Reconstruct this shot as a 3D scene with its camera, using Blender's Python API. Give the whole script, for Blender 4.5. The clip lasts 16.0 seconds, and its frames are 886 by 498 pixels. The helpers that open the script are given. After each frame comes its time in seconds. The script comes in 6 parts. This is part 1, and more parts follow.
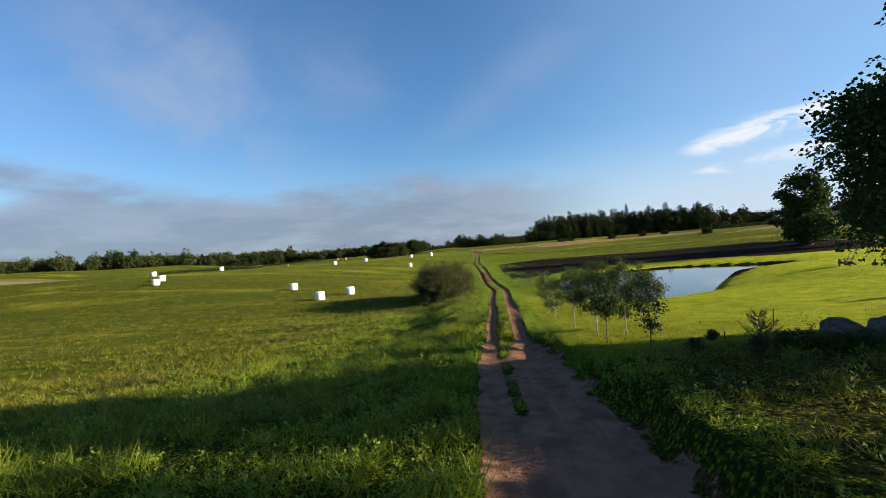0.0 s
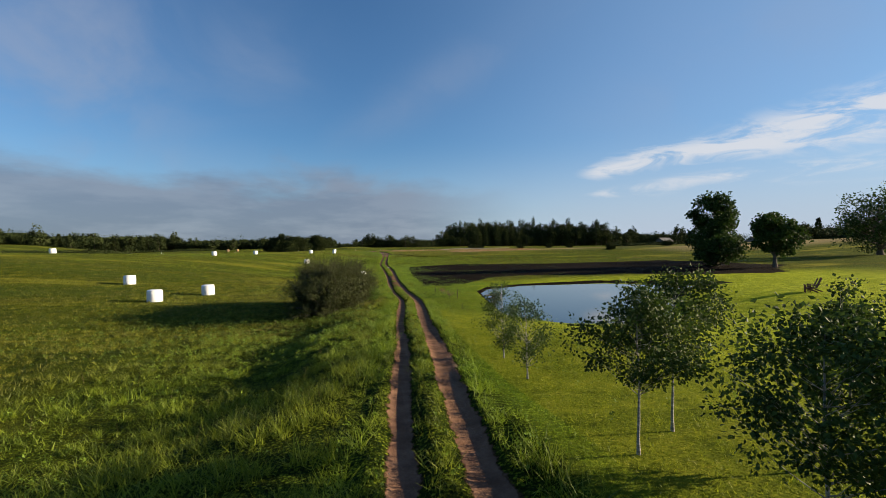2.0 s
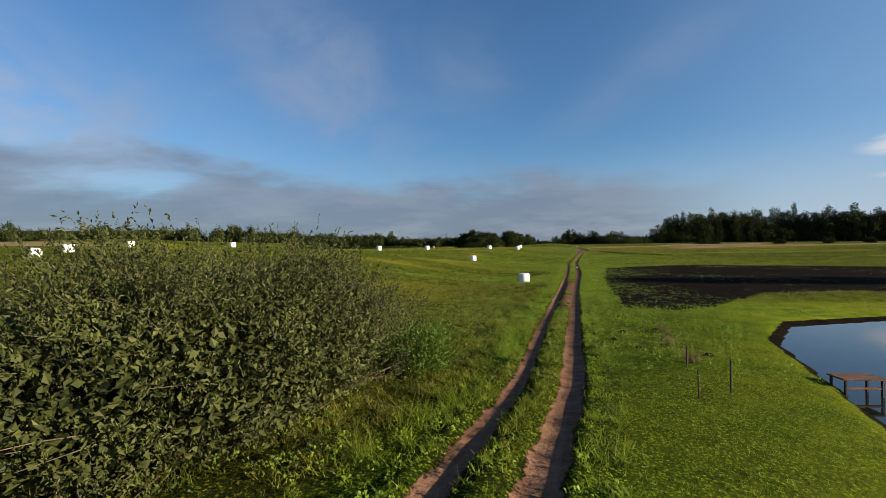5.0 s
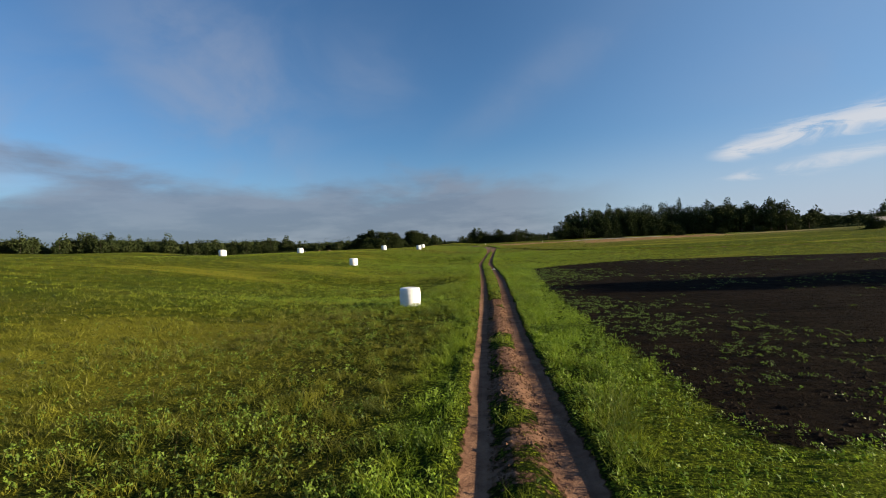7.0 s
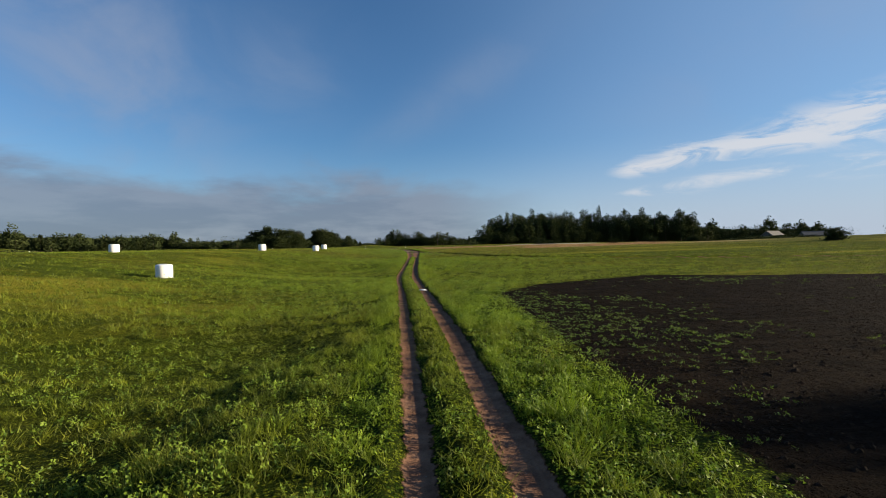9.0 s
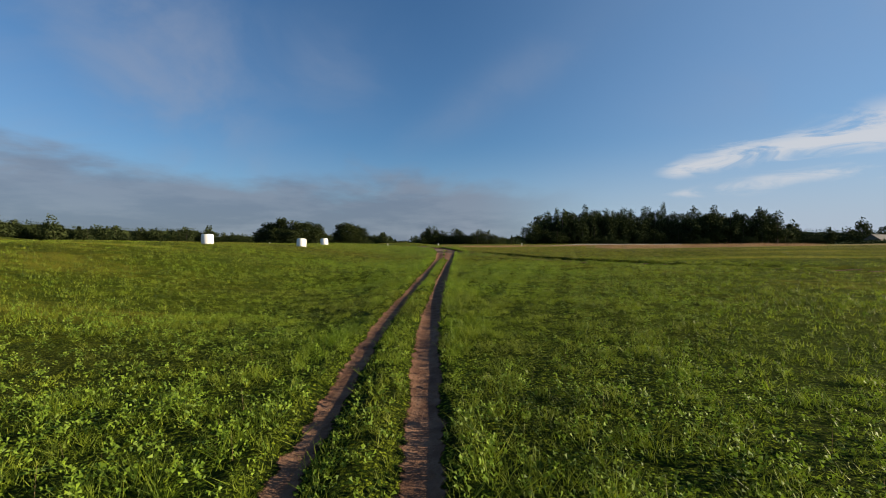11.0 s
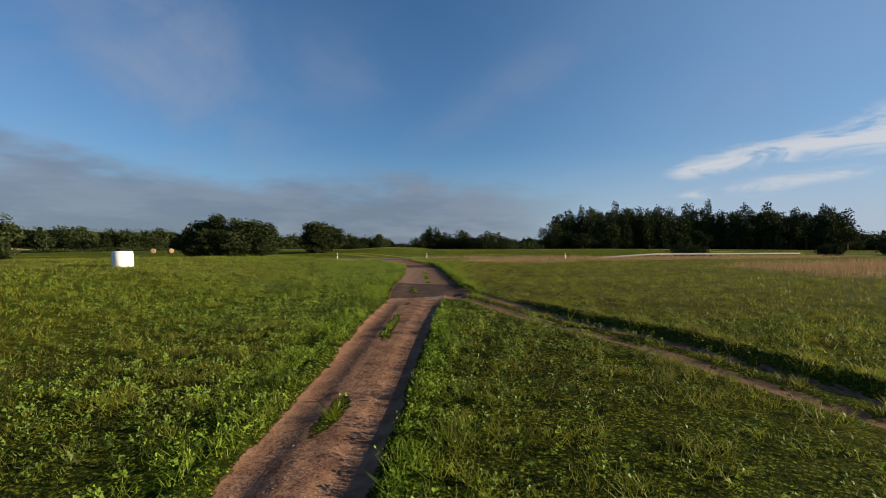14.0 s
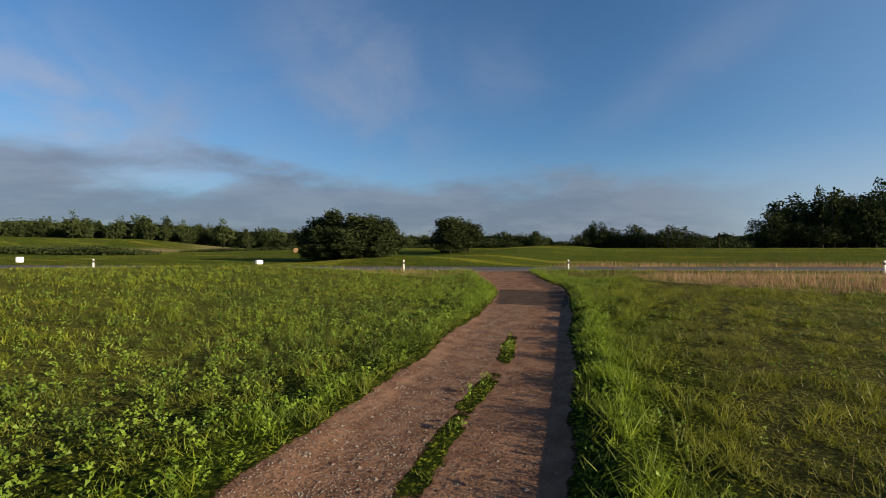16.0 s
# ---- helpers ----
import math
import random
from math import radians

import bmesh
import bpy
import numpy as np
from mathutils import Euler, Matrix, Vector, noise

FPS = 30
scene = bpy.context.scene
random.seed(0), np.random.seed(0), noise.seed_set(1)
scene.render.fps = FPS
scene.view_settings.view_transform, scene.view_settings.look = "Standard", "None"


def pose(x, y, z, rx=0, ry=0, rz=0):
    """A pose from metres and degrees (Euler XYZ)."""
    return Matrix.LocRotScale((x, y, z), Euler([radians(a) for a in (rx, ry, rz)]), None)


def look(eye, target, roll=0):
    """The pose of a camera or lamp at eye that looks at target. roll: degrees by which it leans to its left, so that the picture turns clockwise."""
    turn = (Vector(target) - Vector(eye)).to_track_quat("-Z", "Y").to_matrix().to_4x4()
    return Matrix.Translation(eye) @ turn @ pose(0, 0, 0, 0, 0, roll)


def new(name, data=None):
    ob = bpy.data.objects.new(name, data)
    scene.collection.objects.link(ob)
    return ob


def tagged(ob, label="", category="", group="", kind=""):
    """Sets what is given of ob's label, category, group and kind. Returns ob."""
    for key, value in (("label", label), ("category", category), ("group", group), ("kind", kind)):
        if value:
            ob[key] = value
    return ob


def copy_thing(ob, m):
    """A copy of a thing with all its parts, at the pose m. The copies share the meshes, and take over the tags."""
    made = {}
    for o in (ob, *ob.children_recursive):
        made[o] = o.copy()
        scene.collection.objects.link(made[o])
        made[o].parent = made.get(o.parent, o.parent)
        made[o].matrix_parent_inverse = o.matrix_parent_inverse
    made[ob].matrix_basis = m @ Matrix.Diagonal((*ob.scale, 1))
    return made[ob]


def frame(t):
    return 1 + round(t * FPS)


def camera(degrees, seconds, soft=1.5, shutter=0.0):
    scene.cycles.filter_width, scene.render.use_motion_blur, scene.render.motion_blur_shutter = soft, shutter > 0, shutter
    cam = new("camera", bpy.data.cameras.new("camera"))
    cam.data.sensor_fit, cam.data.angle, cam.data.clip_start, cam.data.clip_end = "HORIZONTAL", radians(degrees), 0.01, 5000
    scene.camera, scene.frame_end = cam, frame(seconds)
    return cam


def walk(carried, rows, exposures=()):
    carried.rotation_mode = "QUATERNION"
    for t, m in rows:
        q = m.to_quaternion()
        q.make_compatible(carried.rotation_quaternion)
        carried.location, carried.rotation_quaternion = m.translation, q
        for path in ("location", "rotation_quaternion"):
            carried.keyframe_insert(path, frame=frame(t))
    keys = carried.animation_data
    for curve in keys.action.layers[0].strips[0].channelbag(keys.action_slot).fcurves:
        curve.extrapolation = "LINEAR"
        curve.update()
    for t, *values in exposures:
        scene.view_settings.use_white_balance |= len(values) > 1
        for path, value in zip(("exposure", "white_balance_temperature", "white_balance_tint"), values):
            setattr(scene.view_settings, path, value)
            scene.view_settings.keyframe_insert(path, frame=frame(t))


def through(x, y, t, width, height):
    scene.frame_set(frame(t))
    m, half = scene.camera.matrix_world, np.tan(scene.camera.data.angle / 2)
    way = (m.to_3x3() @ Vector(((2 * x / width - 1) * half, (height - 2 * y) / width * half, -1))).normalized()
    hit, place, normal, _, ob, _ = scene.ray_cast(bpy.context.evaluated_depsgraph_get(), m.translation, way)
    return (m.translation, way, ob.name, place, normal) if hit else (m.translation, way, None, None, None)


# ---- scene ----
cam = camera(90.1, 16.0, soft=0.5)
PATH = [
    (0, (0.157, -7.11, 4.138), (0.018, -5.115, 4.137), -4.7),
    (0.5, (-0.284, -4.597, 4.005), (-0.088, -2.606, 3.99), -4.7),
    (1, (-0.312, -1.447, 3.791), (0.035, 0.523, 3.773), -3.9),
    (1.5, (-0.072, 1.939, 3.656), (0.262, 3.911, 3.644), -1.4),
    (2, (0.38, 5.494, 3.499), (0.65, 7.476, 3.489), -0.7),
    (2.5, (1.004, 9.304, 3.209), (1.191, 11.295, 3.195), -0.7),
    (3, (1.796, 13.477, 2.971), (1.692, 15.475, 2.965), -0.6),
    (3.2, (2.073, 15.241, 2.828), (1.852, 17.228, 2.827), -0.6),
    (5.3, (3.98, 37.253, 2.29), (3.345, 39.151, 2.285), -0.85),
    (5.5, (3.882, 39.627, 2.208), (3.246, 41.524, 2.205), -1.0),
    (6, (3.262, 45.865, 2.073), (2.651, 47.769, 2.068), -2.0),
    (6.5, (2.604, 52.308, 1.829), (2.17, 54.26, 1.823), -3.0),
    (7, (1.81, 59.018, 1.595), (1.586, 61.005, 1.591), -2.6),
    (7.5, (1.257, 65.665, 1.551), (1.208, 67.664, 1.55), -2.2),
    (8, (0.976, 72.449, 1.568), (1.056, 74.447, 1.569), -2.3),
    (8.5, (0.849, 79.256, 1.59), (0.996, 81.251, 1.59), -2.0),
    (9, (0.922, 86.349, 1.455), (1.067, 88.344, 1.454), -1.2),
    (9.2, (1.027, 89.206, 1.368), (1.164, 91.202, 1.364), -1.1),
    (11.5, (2.217, 123.862, 1.266), (2.163, 125.861, 1.264), -0.1),
    (12, (2.425, 131.475, 1.571), (2.37, 133.474, 1.57), -0.2),
    (12.5, (2.84, 138.858, 1.769), (2.783, 140.858, 1.777), -0.1),
    (13, (2.99, 146.36, 2.115), (2.934, 148.359, 2.128), -0.2),
    (13.5, (3.226, 153.525, 2.568), (3.171, 155.524, 2.584), -0.2),
    (14, (3.454, 161.007, 3.05), (3.395, 163.006, 3.055), -0.0),
    (14.5, (3.622, 168.264, 3.249), (3.52, 170.261, 3.243), 0.1),
    (15, (3.668, 175.467, 3.214), (3.424, 177.452, 3.212), 0.0),
    (15.5, (3.624, 182.514, 3.373), (3.149, 184.456, 3.369), 0.0),
    (16, (3.424, 189.86, 3.522), (2.655, 191.707, 3.518), -0.0),
]
walk(cam, [(t, look(e, g, r)) for t, e, g, r in PATH],
     exposures=[(0, 1.68), (1.0, 1.68), (1.6, 1.4), (2.5, 1.27), (7.0, 1.22), (9.2, 1.24), (11.5, 1.1), (16, 1.12)])

# ---- world, sun ----
SUN_AZ, SUN_EL = 92.5, 14.3  # degrees clockwise from +y, and above the horizon


def link(nt, a, b):
    nt.links.new(a, b)


def math_node(nt, op, a, b=None, clamp=False):
    n = nt.nodes.new("ShaderNodeMath")
    n.operation, n.use_clamp = op, clamp
    for i, v in enumerate((a, b)):
        if v is None:
            continue
        if isinstance(v, (int, float)):
            n.inputs[i].default_value = v
        else:
            nt.links.new(v, n.inputs[i])
    return n.outputs[0]


def ramp(nt, v, a, b, lo=0.0, hi=1.0):
    n = nt.nodes.new("ShaderNodeMapRange")
    n.interpolation_type = "SMOOTHSTEP"
    for i, x in enumerate((a, b, lo, hi)):
        n.inputs[1 + i].default_value = x
    nt.links.new(v, n.inputs[0])
    return n.outputs[0]


def mix(nt, f, a, b, mode="MIX"):
    n = nt.nodes.new("ShaderNodeMix")
    n.data_type, n.blend_type = "RGBA", mode
    for i, v in ((0, f), (6, a), (7, b)):
        if isinstance(v, (int, float)):
            n.inputs[i].default_value = v
        elif isinstance(v, tuple):
            n.inputs[i].default_value = (*v, 1)
        else:
            nt.links.new(v, n.inputs[i])
    return n.outputs[2]


def noise_tex(nt, vec, scale, detail=4.0, rough=0.55, dist=0.0):
    n = nt.nodes.new("ShaderNodeTexNoise")
    n.inputs["Scale"].default_value, n.inputs["Detail"].default_value = scale, detail
    n.inputs["Roughness"].default_value, n.inputs["Distortion"].default_value = rough, dist
    if vec is not None:
        nt.links.new(vec, n.inputs["Vector"])
    return n.outputs["Fac"]


def scaled(nt, vec, s, loc=(0, 0, 0)):
    n = nt.nodes.new("ShaderNodeMapping")
    n.inputs["Scale"].default_value, n.inputs["Location"].default_value = s, loc
    nt.links.new(vec, n.inputs["Vector"])
    return n.outputs[0]


def build_world():
    world = bpy.data.worlds.new("sky")
    scene.world = world
    world.use_nodes = True
    nt = world.node_tree
    nt.nodes.clear()
    sky = nt.nodes.new("ShaderNodeTexSky")
    sky.sky_type, sky.sun_disc = "NISHITA", False
    sky.sun_elevation, sky.sun_rotation = radians(SUN_EL), radians(SUN_AZ)
    sky.air_density, sky.dust_density, sky.ozone_density = 1.0, 0.6, 2.0
    co = nt.nodes.new("ShaderNodeTexCoord").outputs["Generated"]
    sep = nt.nodes.new("ShaderNodeSeparateXYZ")
    link(nt, co, sep.inputs[0])
    x, y, z = sep.outputs
    az = math_node(nt, "ARCTAN2", x, y)
    flat = nt.nodes.new("ShaderNodeCombineXYZ")
    link(nt, az, flat.inputs[0])
    link(nt, z, flat.inputs[1])
    flat = flat.outputs[0]

    def patch(a0, e0, sa, se, lean=0.0):
        """A soft oval round the bearing a0 and height e0, its long side leaning."""
        da, de = math_node(nt, "SUBTRACT", az, a0), math_node(nt, "SUBTRACT", z, e0)
        de = math_node(nt, "SUBTRACT", de, math_node(nt, "MULTIPLY", da, lean))
        q = math_node(nt, "ADD", math_node(nt, "POWER", math_node(nt, "ABSOLUTE", math_node(nt, "DIVIDE", da, sa)), 2.0),
                      math_node(nt, "POWER", math_node(nt, "ABSOLUTE", math_node(nt, "DIVIDE", de, se)), 2.0))
        return math_node(nt, "EXPONENT", math_node(nt, "MULTIPLY", q, -1.0))

    # grey low cloud bank, thickest on the left, with a torn upper edge
    torn = noise_tex(nt, scaled(nt, flat, (3.2, 9.0, 1.0), (0.4, 0.0, 0.0)), 1.0, 7, 0.55, 0.35)
    top = math_node(nt, "ADD", math_node(nt, "MULTIPLY", torn, 0.3), 0.0)
    d = math_node(nt, "SUBTRACT", top, z)
    bank = math_node(nt, "MULTIPLY", ramp(nt, d, -0.04, 0.05), ramp(nt, az, 0.36, 0.02))
    # thin veils higher up
    wisp = ramp(nt, noise_tex(nt, scaled(nt, flat, (4.0, 6.0, 1.0), (1.3, 0.7, 0.0)), 1.0, 7, 0.55, 0.5), 0.36, 0.66)
    veil = patch(-0.58, 0.34, 0.2, 0.15, -0.2)
    for a0, e0, sa, se, lean, k in ((-0.95, 0.22, 0.26, 0.13, 0.1, 0.9), (-0.27, 0.36, 0.12, 0.1, 0.0, 0.45), (0.16, 0.36, 0.28, 0.05, 0.5, 0.4),
                                    (-0.62, 0.16, 0.4, 0.07, 0.0, 0.6), (0.75, 0.34, 0.3, 0.1, 0.3, 0.35)):
        veil = math_node(nt, "MAXIMUM", veil, math_node(nt, "MULTIPLY", patch(a0, e0, sa, se, lean), k))
    veil = math_node(nt, "MULTIPLY", veil, math_node(nt, "ADD", math_node(nt, "MULTIPLY", wisp, 0.75), 0.25))
    lit = math_node(nt, "MULTIPLY", patch(-1.2, 0.25, 0.22, 0.12, -0.35), wisp)
    # bright mottled bands towards the sun, widening as they rise to the right
    u = math_node(nt, "SUBTRACT", az, 0.4)
    up = math_node(nt, "MAXIMUM", u, 0.0)
    curd = noise_tex(nt, scaled(nt, flat, (7.0, 30.0, 1.0), (0.25, 0.1, 0.0)), 1.0, 9, 0.62, 0.8)
    soft = noise_tex(nt, scaled(nt, flat, (3.0, 11.0, 1.0), (0.8, 0.3, 0.0)), 1.0, 5, 0.5, 0.3)

    def band(e0, slope, t0, t1, k):
        zz = math_node(nt, "SUBTRACT", math_node(nt, "SUBTRACT", z, e0), math_node(nt, "MULTIPLY", u, slope))
        zz = math_node(nt, "ADD", zz, math_node(nt, "MULTIPLY", math_node(nt, "SUBTRACT", soft, 0.5), 0.05))
        wide = math_node(nt, "ADD", math_node(nt, "MULTIPLY", up, t1), t0)
        g = math_node(nt, "POWER", math_node(nt, "ABSOLUTE", math_node(nt, "DIVIDE", zz, wide)), 2.0)
        g = math_node(nt, "EXPONENT", math_node(nt, "MULTIPLY", g, -1.0))
        return math_node(nt, "MULTIPLY", math_node(nt, "MULTIPLY", g, ramp(nt, u, 0.0, 0.1)), k)

    white = math_node(nt, "MAXIMUM", band(0.15, 0.11, 0.01, 0.075, 0.95), band(0.112, 0.03, 0.009, 0.03, 0.62))
    white = ramp(nt, math_node(nt, "MULTIPLY", white, ramp(nt, curd, 0.34, 0.62, 0.2, 1.25)), 0.1, 1.1)
    haze = math_node(nt, "MULTIPLY", ramp(nt, z, 0.24, 0.0), ramp(nt, x, -0.3, 0.62, 0.22, 0.9))
    col = sky.outputs[0]
    gain = nt.nodes.new("ShaderNodeVectorMath")
    gain.operation = "MULTIPLY"
    gain.inputs[1].default_value = SKY_TINT
    link(nt, col, gain.inputs[0])
    col = gain.outputs[0]
    col = mix(nt, ramp(nt, x, -0.1, 0.8, 0.0, 0.5), col, VEIL_SUN)
    col = mix(nt, haze, col, HAZE)
    col = mix(nt, math_node(nt, "MULTIPLY", veil, 0.62), col, VEIL)
    col = mix(nt, math_node(nt, "MULTIPLY", lit, 0.6), col, LIT)
    grey = mix(nt, math_node(nt, "MULTIPLY", ramp(nt, noise_tex(nt, scaled(nt, co, (2.5, 2.5, 12.0)), 1.8, 6, 0.6), 0.4, 0.65), ramp(nt, z, 0.1, 0.0, 0.5, 1.0)), BANK, BANK_LIGHT)
    col = mix(nt, math_node(nt, "MULTIPLY", bank, 0.85), col, grey)
    col = mix(nt, math_node(nt, "MULTIPLY", white, 0.8), col, WHITE)
    bg = nt.nodes.new("ShaderNodeBackground")
    bg.inputs["Strength"].default_value = SKY_STRENGTH
    link(nt, col, bg.inputs["Color"])
    out = nt.nodes.new("ShaderNodeOutputWorld")
    link(nt, bg.outputs[0], out.inputs[0])


SKY_STRENGTH = 0.05
SKY_TINT = (0.62, 0.95, 1.25)
HAZE, VEIL, BANK, WHITE = (4.0, 4.6, 5.6), (2.6, 3.1, 4.2), (1.55, 1.9, 2.6), (6.2, 6.2, 6.4)
LIT = (4.6, 4.3, 4.6)
VEIL_SUN = (2.3, 3.6, 5.5)
BANK_LIGHT = (2.5, 2.85, 3.5)
build_world()
az, el = radians(SUN_AZ), radians(SUN_EL)
to_sun = Vector((math.sin(az) * math.cos(el), math.cos(az) * math.cos(el), math.sin(el)))
sun = new("sun", bpy.data.lights.new("sun", "SUN"))
sun.data.energy, sun.data.angle, sun.data.color = 5.0, radians(0.6), (1.0, 0.82, 0.55)
sun.matrix_world = look(to_sun * 100, (0, 0, 0))


# ---- materials ----
def material(name, rough=0.8, spec=0.3):
    m = bpy.data.materials.new(name)
    m.use_nodes = True
    nt = m.node_tree
    b = nt.nodes["Principled BSDF"]
    b.inputs["Roughness"].default_value = rough
    b.inputs["Specular IOR Level"].default_value = spec
    return m, nt, b


def bump(nt, b, height, strength, dist):
    n = nt.nodes.new("ShaderNodeBump")
    n.inputs["Strength"].default_value, n.inputs["Distance"].default_value = strength, dist
    link(nt, height, n.inputs["Height"])
    link(nt, n.outputs[0], b.inputs["Normal"])


def position(nt):
    return nt.nodes.new("ShaderNodeNewGeometry").outputs["Position"]


def attr(nt, name):
    n = nt.nodes.new("ShaderNodeAttribute")
    n.attribute_name = name
    return n.outputs["Fac"]


def leafy_normal(nt, p, layers):
    """The surface normal, tipped a different way in each small cell, as leaves or crumbs lie."""
    total = nt.nodes.new("ShaderNodeNewGeometry").outputs["Normal"]
    for scale, amount in layers:
        c = nt.nodes.new("ShaderNodeTexVoronoi")
        c.inputs["Scale"].default_value = scale
        link(nt, p, c.inputs["Vector"])
        off = nt.nodes.new("ShaderNodeVectorMath")
        off.operation = "SUBTRACT"
        off.inputs[1].default_value = (0.5, 0.5, 0.5)
        link(nt, c.outputs["Color"], off.inputs[0])
        sc = nt.nodes.new("ShaderNodeVectorMath")
        sc.operation = "SCALE"
        link(nt, off.outputs[0], sc.inputs[0])
        link(nt, amount, sc.inputs["Scale"])
        add = nt.nodes.new("ShaderNodeVectorMath")
        link(nt, total, add.inputs[0])
        link(nt, sc.outputs[0], add.inputs[1])
        total = add.outputs[0]
    n = nt.nodes.new("ShaderNodeVectorMath")
    n.operation = "NORMALIZE"
    link(nt, total, n.inputs[0])
    return n.outputs[0]


def ground_material():
    m, nt, b = material("meadow_ground", 0.95, 0.02)
    p = position(nt)
    fine, mid, big = noise_tex(nt, p, 9.0, 6, 0.65), noise_tex(nt, p, 0.9, 5, 0.6), noise_tex(nt, p, 0.09, 5, 0.6)
    patchy = noise_tex(nt, scaled(nt, p, (0.35, 1.0, 1.0)), 0.28, 6, 0.62, 0.4)
    g = mix(nt, ramp(nt, mid, 0.35, 0.65), (0.1, 0.12, 0.008), (0.31, 0.3, 0.018))
    g = mix(nt, math_node(nt, "MULTIPLY", ramp(nt, patchy, 0.45, 0.68), 0.7), g, (0.27, 0.24, 0.036))
    g = mix(nt, math_node(nt, "MULTIPLY", ramp(nt, big, 0.42, 0.62), 0.5), g, (0.15, 0.23, 0.016))
    g = mix(nt, math_node(nt, "MULTIPLY", ramp(nt, fine, 0.35, 0.7), 0.55), g, (0.035, 0.06, 0.01))
    lawn = mix(nt, ramp(nt, mid, 0.3, 0.7), (0.19, 0.245, 0.012), (0.38, 0.42, 0.024))
    lawn = mix(nt, math_node(nt, "MULTIPLY", ramp(nt, fine, 0.4, 0.75), 0.35), lawn, (0.08, 0.13, 0.01))
    grain = noise_tex(nt, p, 34.0, 4, 0.7)
    g = mix(nt, math_node(nt, "MULTIPLY", ramp(nt, grain, 0.36, 0.6), 0.55), (0.03, 0.045, 0.006), g)
    streak = noise_tex(nt, scaled(nt, p, (0.022, 0.075, 0.0)), 1.0, 6, 0.62, 0.5)
    g = mix(nt, math_node(nt, "MULTIPLY", ramp(nt, streak, 0.5, 0.62), 0.55), g, (0.045, 0.07, 0.01))
    g = mix(nt, math_node(nt, "MULTIPLY", ramp(nt, streak, 0.46, 0.34), 0.6), g, (0.28, 0.26, 0.03))
    lawn = mix(nt, math_node(nt, "MULTIPLY", attr(nt, "lush"), 0.6), lawn, mix(nt, ramp(nt, mid, 0.3, 0.7), (0.05, 0.13, 0.008), (0.13, 0.26, 0.014)))
    g = mix(nt, attr(nt, "lawn"), g, lawn)
    cell = nt.nodes.new("ShaderNodeTexVoronoi")   # the close mat of small leaves between the blades
    cell.inputs["Scale"].default_value = 17.0
    link(nt, scaled(nt, p, (1.0, 1.0, 0.6)), cell.inputs["Vector"])
    tint = nt.nodes.new("ShaderNodeSeparateColor")
    link(nt, cell.outputs["Color"], tint.inputs[0])
    pick = ramp(nt, tint.outputs[0], 0.25, 0.9)
    mat_ = mix(nt, pick, (0.025, 0.04, 0.005), (0.25, 0.25, 0.022))
    mat_ = mix(nt, math_node(nt, "MULTIPLY", ramp(nt, mid, 0.4, 0.62), 0.35), mat_, (0.13, 0.105, 0.03))
    mat_ = mix(nt, attr(nt, "lush"), mat_, mix(nt, pick, (0.03, 0.075, 0.006), (0.25, 0.38, 0.022)))
    # cell edges and grain darkened: shade between leaves put into the colour
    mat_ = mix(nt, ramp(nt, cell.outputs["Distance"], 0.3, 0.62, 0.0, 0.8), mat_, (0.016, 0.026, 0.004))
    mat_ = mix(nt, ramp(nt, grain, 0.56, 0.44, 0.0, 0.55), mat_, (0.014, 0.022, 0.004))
    gap_shade = noise_tex(nt, scaled(nt, p, (1.0, 0.8, 0.0)), 2.6, 5, 0.65, 0.4)   # shade between the clumps, painted into the mat's colour
    mat_ = mix(nt, math_node(nt, "MULTIPLY", ramp(nt, gap_shade, 0.5, 0.4, 0.0, 0.62), math_node(nt, "SUBTRACT", 1.0, math_node(nt, "MULTIPLY", attr(nt, "lush"), 0.6))), mat_, (0.01, 0.016, 0.003))
    g = mix(nt, attr(nt, "shaded_mat"), g, mat_)
    dry = mix(nt, mid, (0.24, 0.18, 0.09), (0.33, 0.26, 0.14))
    g = mix(nt, attr(nt, "dry"), g, dry)
    soil = mix(nt, ramp(nt, mid, 0.3, 0.7), (0.006, 0.004, 0.003), (0.015, 0.0102, 0.007))
    soil = mix(nt, math_node(nt, "MULTIPLY", ramp(nt, fine, 0.5, 0.8), 0.35), soil, (0.028, 0.022, 0.018))
    turn = nt.nodes.new("ShaderNodeMapping")   # furrows left by the plough
    turn.inputs["Rotation"].default_value, turn.inputs["Scale"].default_value = (0, 0, radians(14)), (0.12, 2.4, 0.0)
    link(nt, p, turn.inputs["Vector"])
    furrow = noise_tex(nt, turn.outputs[0], 1.0, 3, 0.5, 0.3)
    soil = mix(nt, ramp(nt, furrow, 0.5, 0.36, 0.0, 0.6), soil, (0.004, 0.003, 0.002))
    edge = math_node(nt, "ADD", attr(nt, "soil"), math_node(nt, "MULTIPLY", math_node(nt, "SUBTRACT", noise_tex(nt, p, 1.3, 6, 0.7), 0.5), 0.9))
    soil_f = ramp(nt, edge, 0.42, 0.58)
    g = mix(nt, soil_f, g, soil)
    pebble = nt.nodes.new("ShaderNodeTexVoronoi")
    pebble.inputs["Scale"].default_value = 38.0
    link(nt, p, pebble.inputs["Vector"])
    dirt = mix(nt, ramp(nt, noise_tex(nt, p, 2.2, 6, 0.6), 0.3, 0.7), (0.115, 0.062, 0.042), (0.215, 0.124, 0.082))
    dirt = mix(nt, ramp(nt, pebble.outputs["Distance"], 0.16, 0.05, 0.0, 0.35), dirt, (0.3, 0.21, 0.15))
    dirt = mix(nt, math_node(nt, "MULTIPLY", ramp(nt, big, 0.45, 0.6), 0.35), dirt, (0.15, 0.082, 0.05))
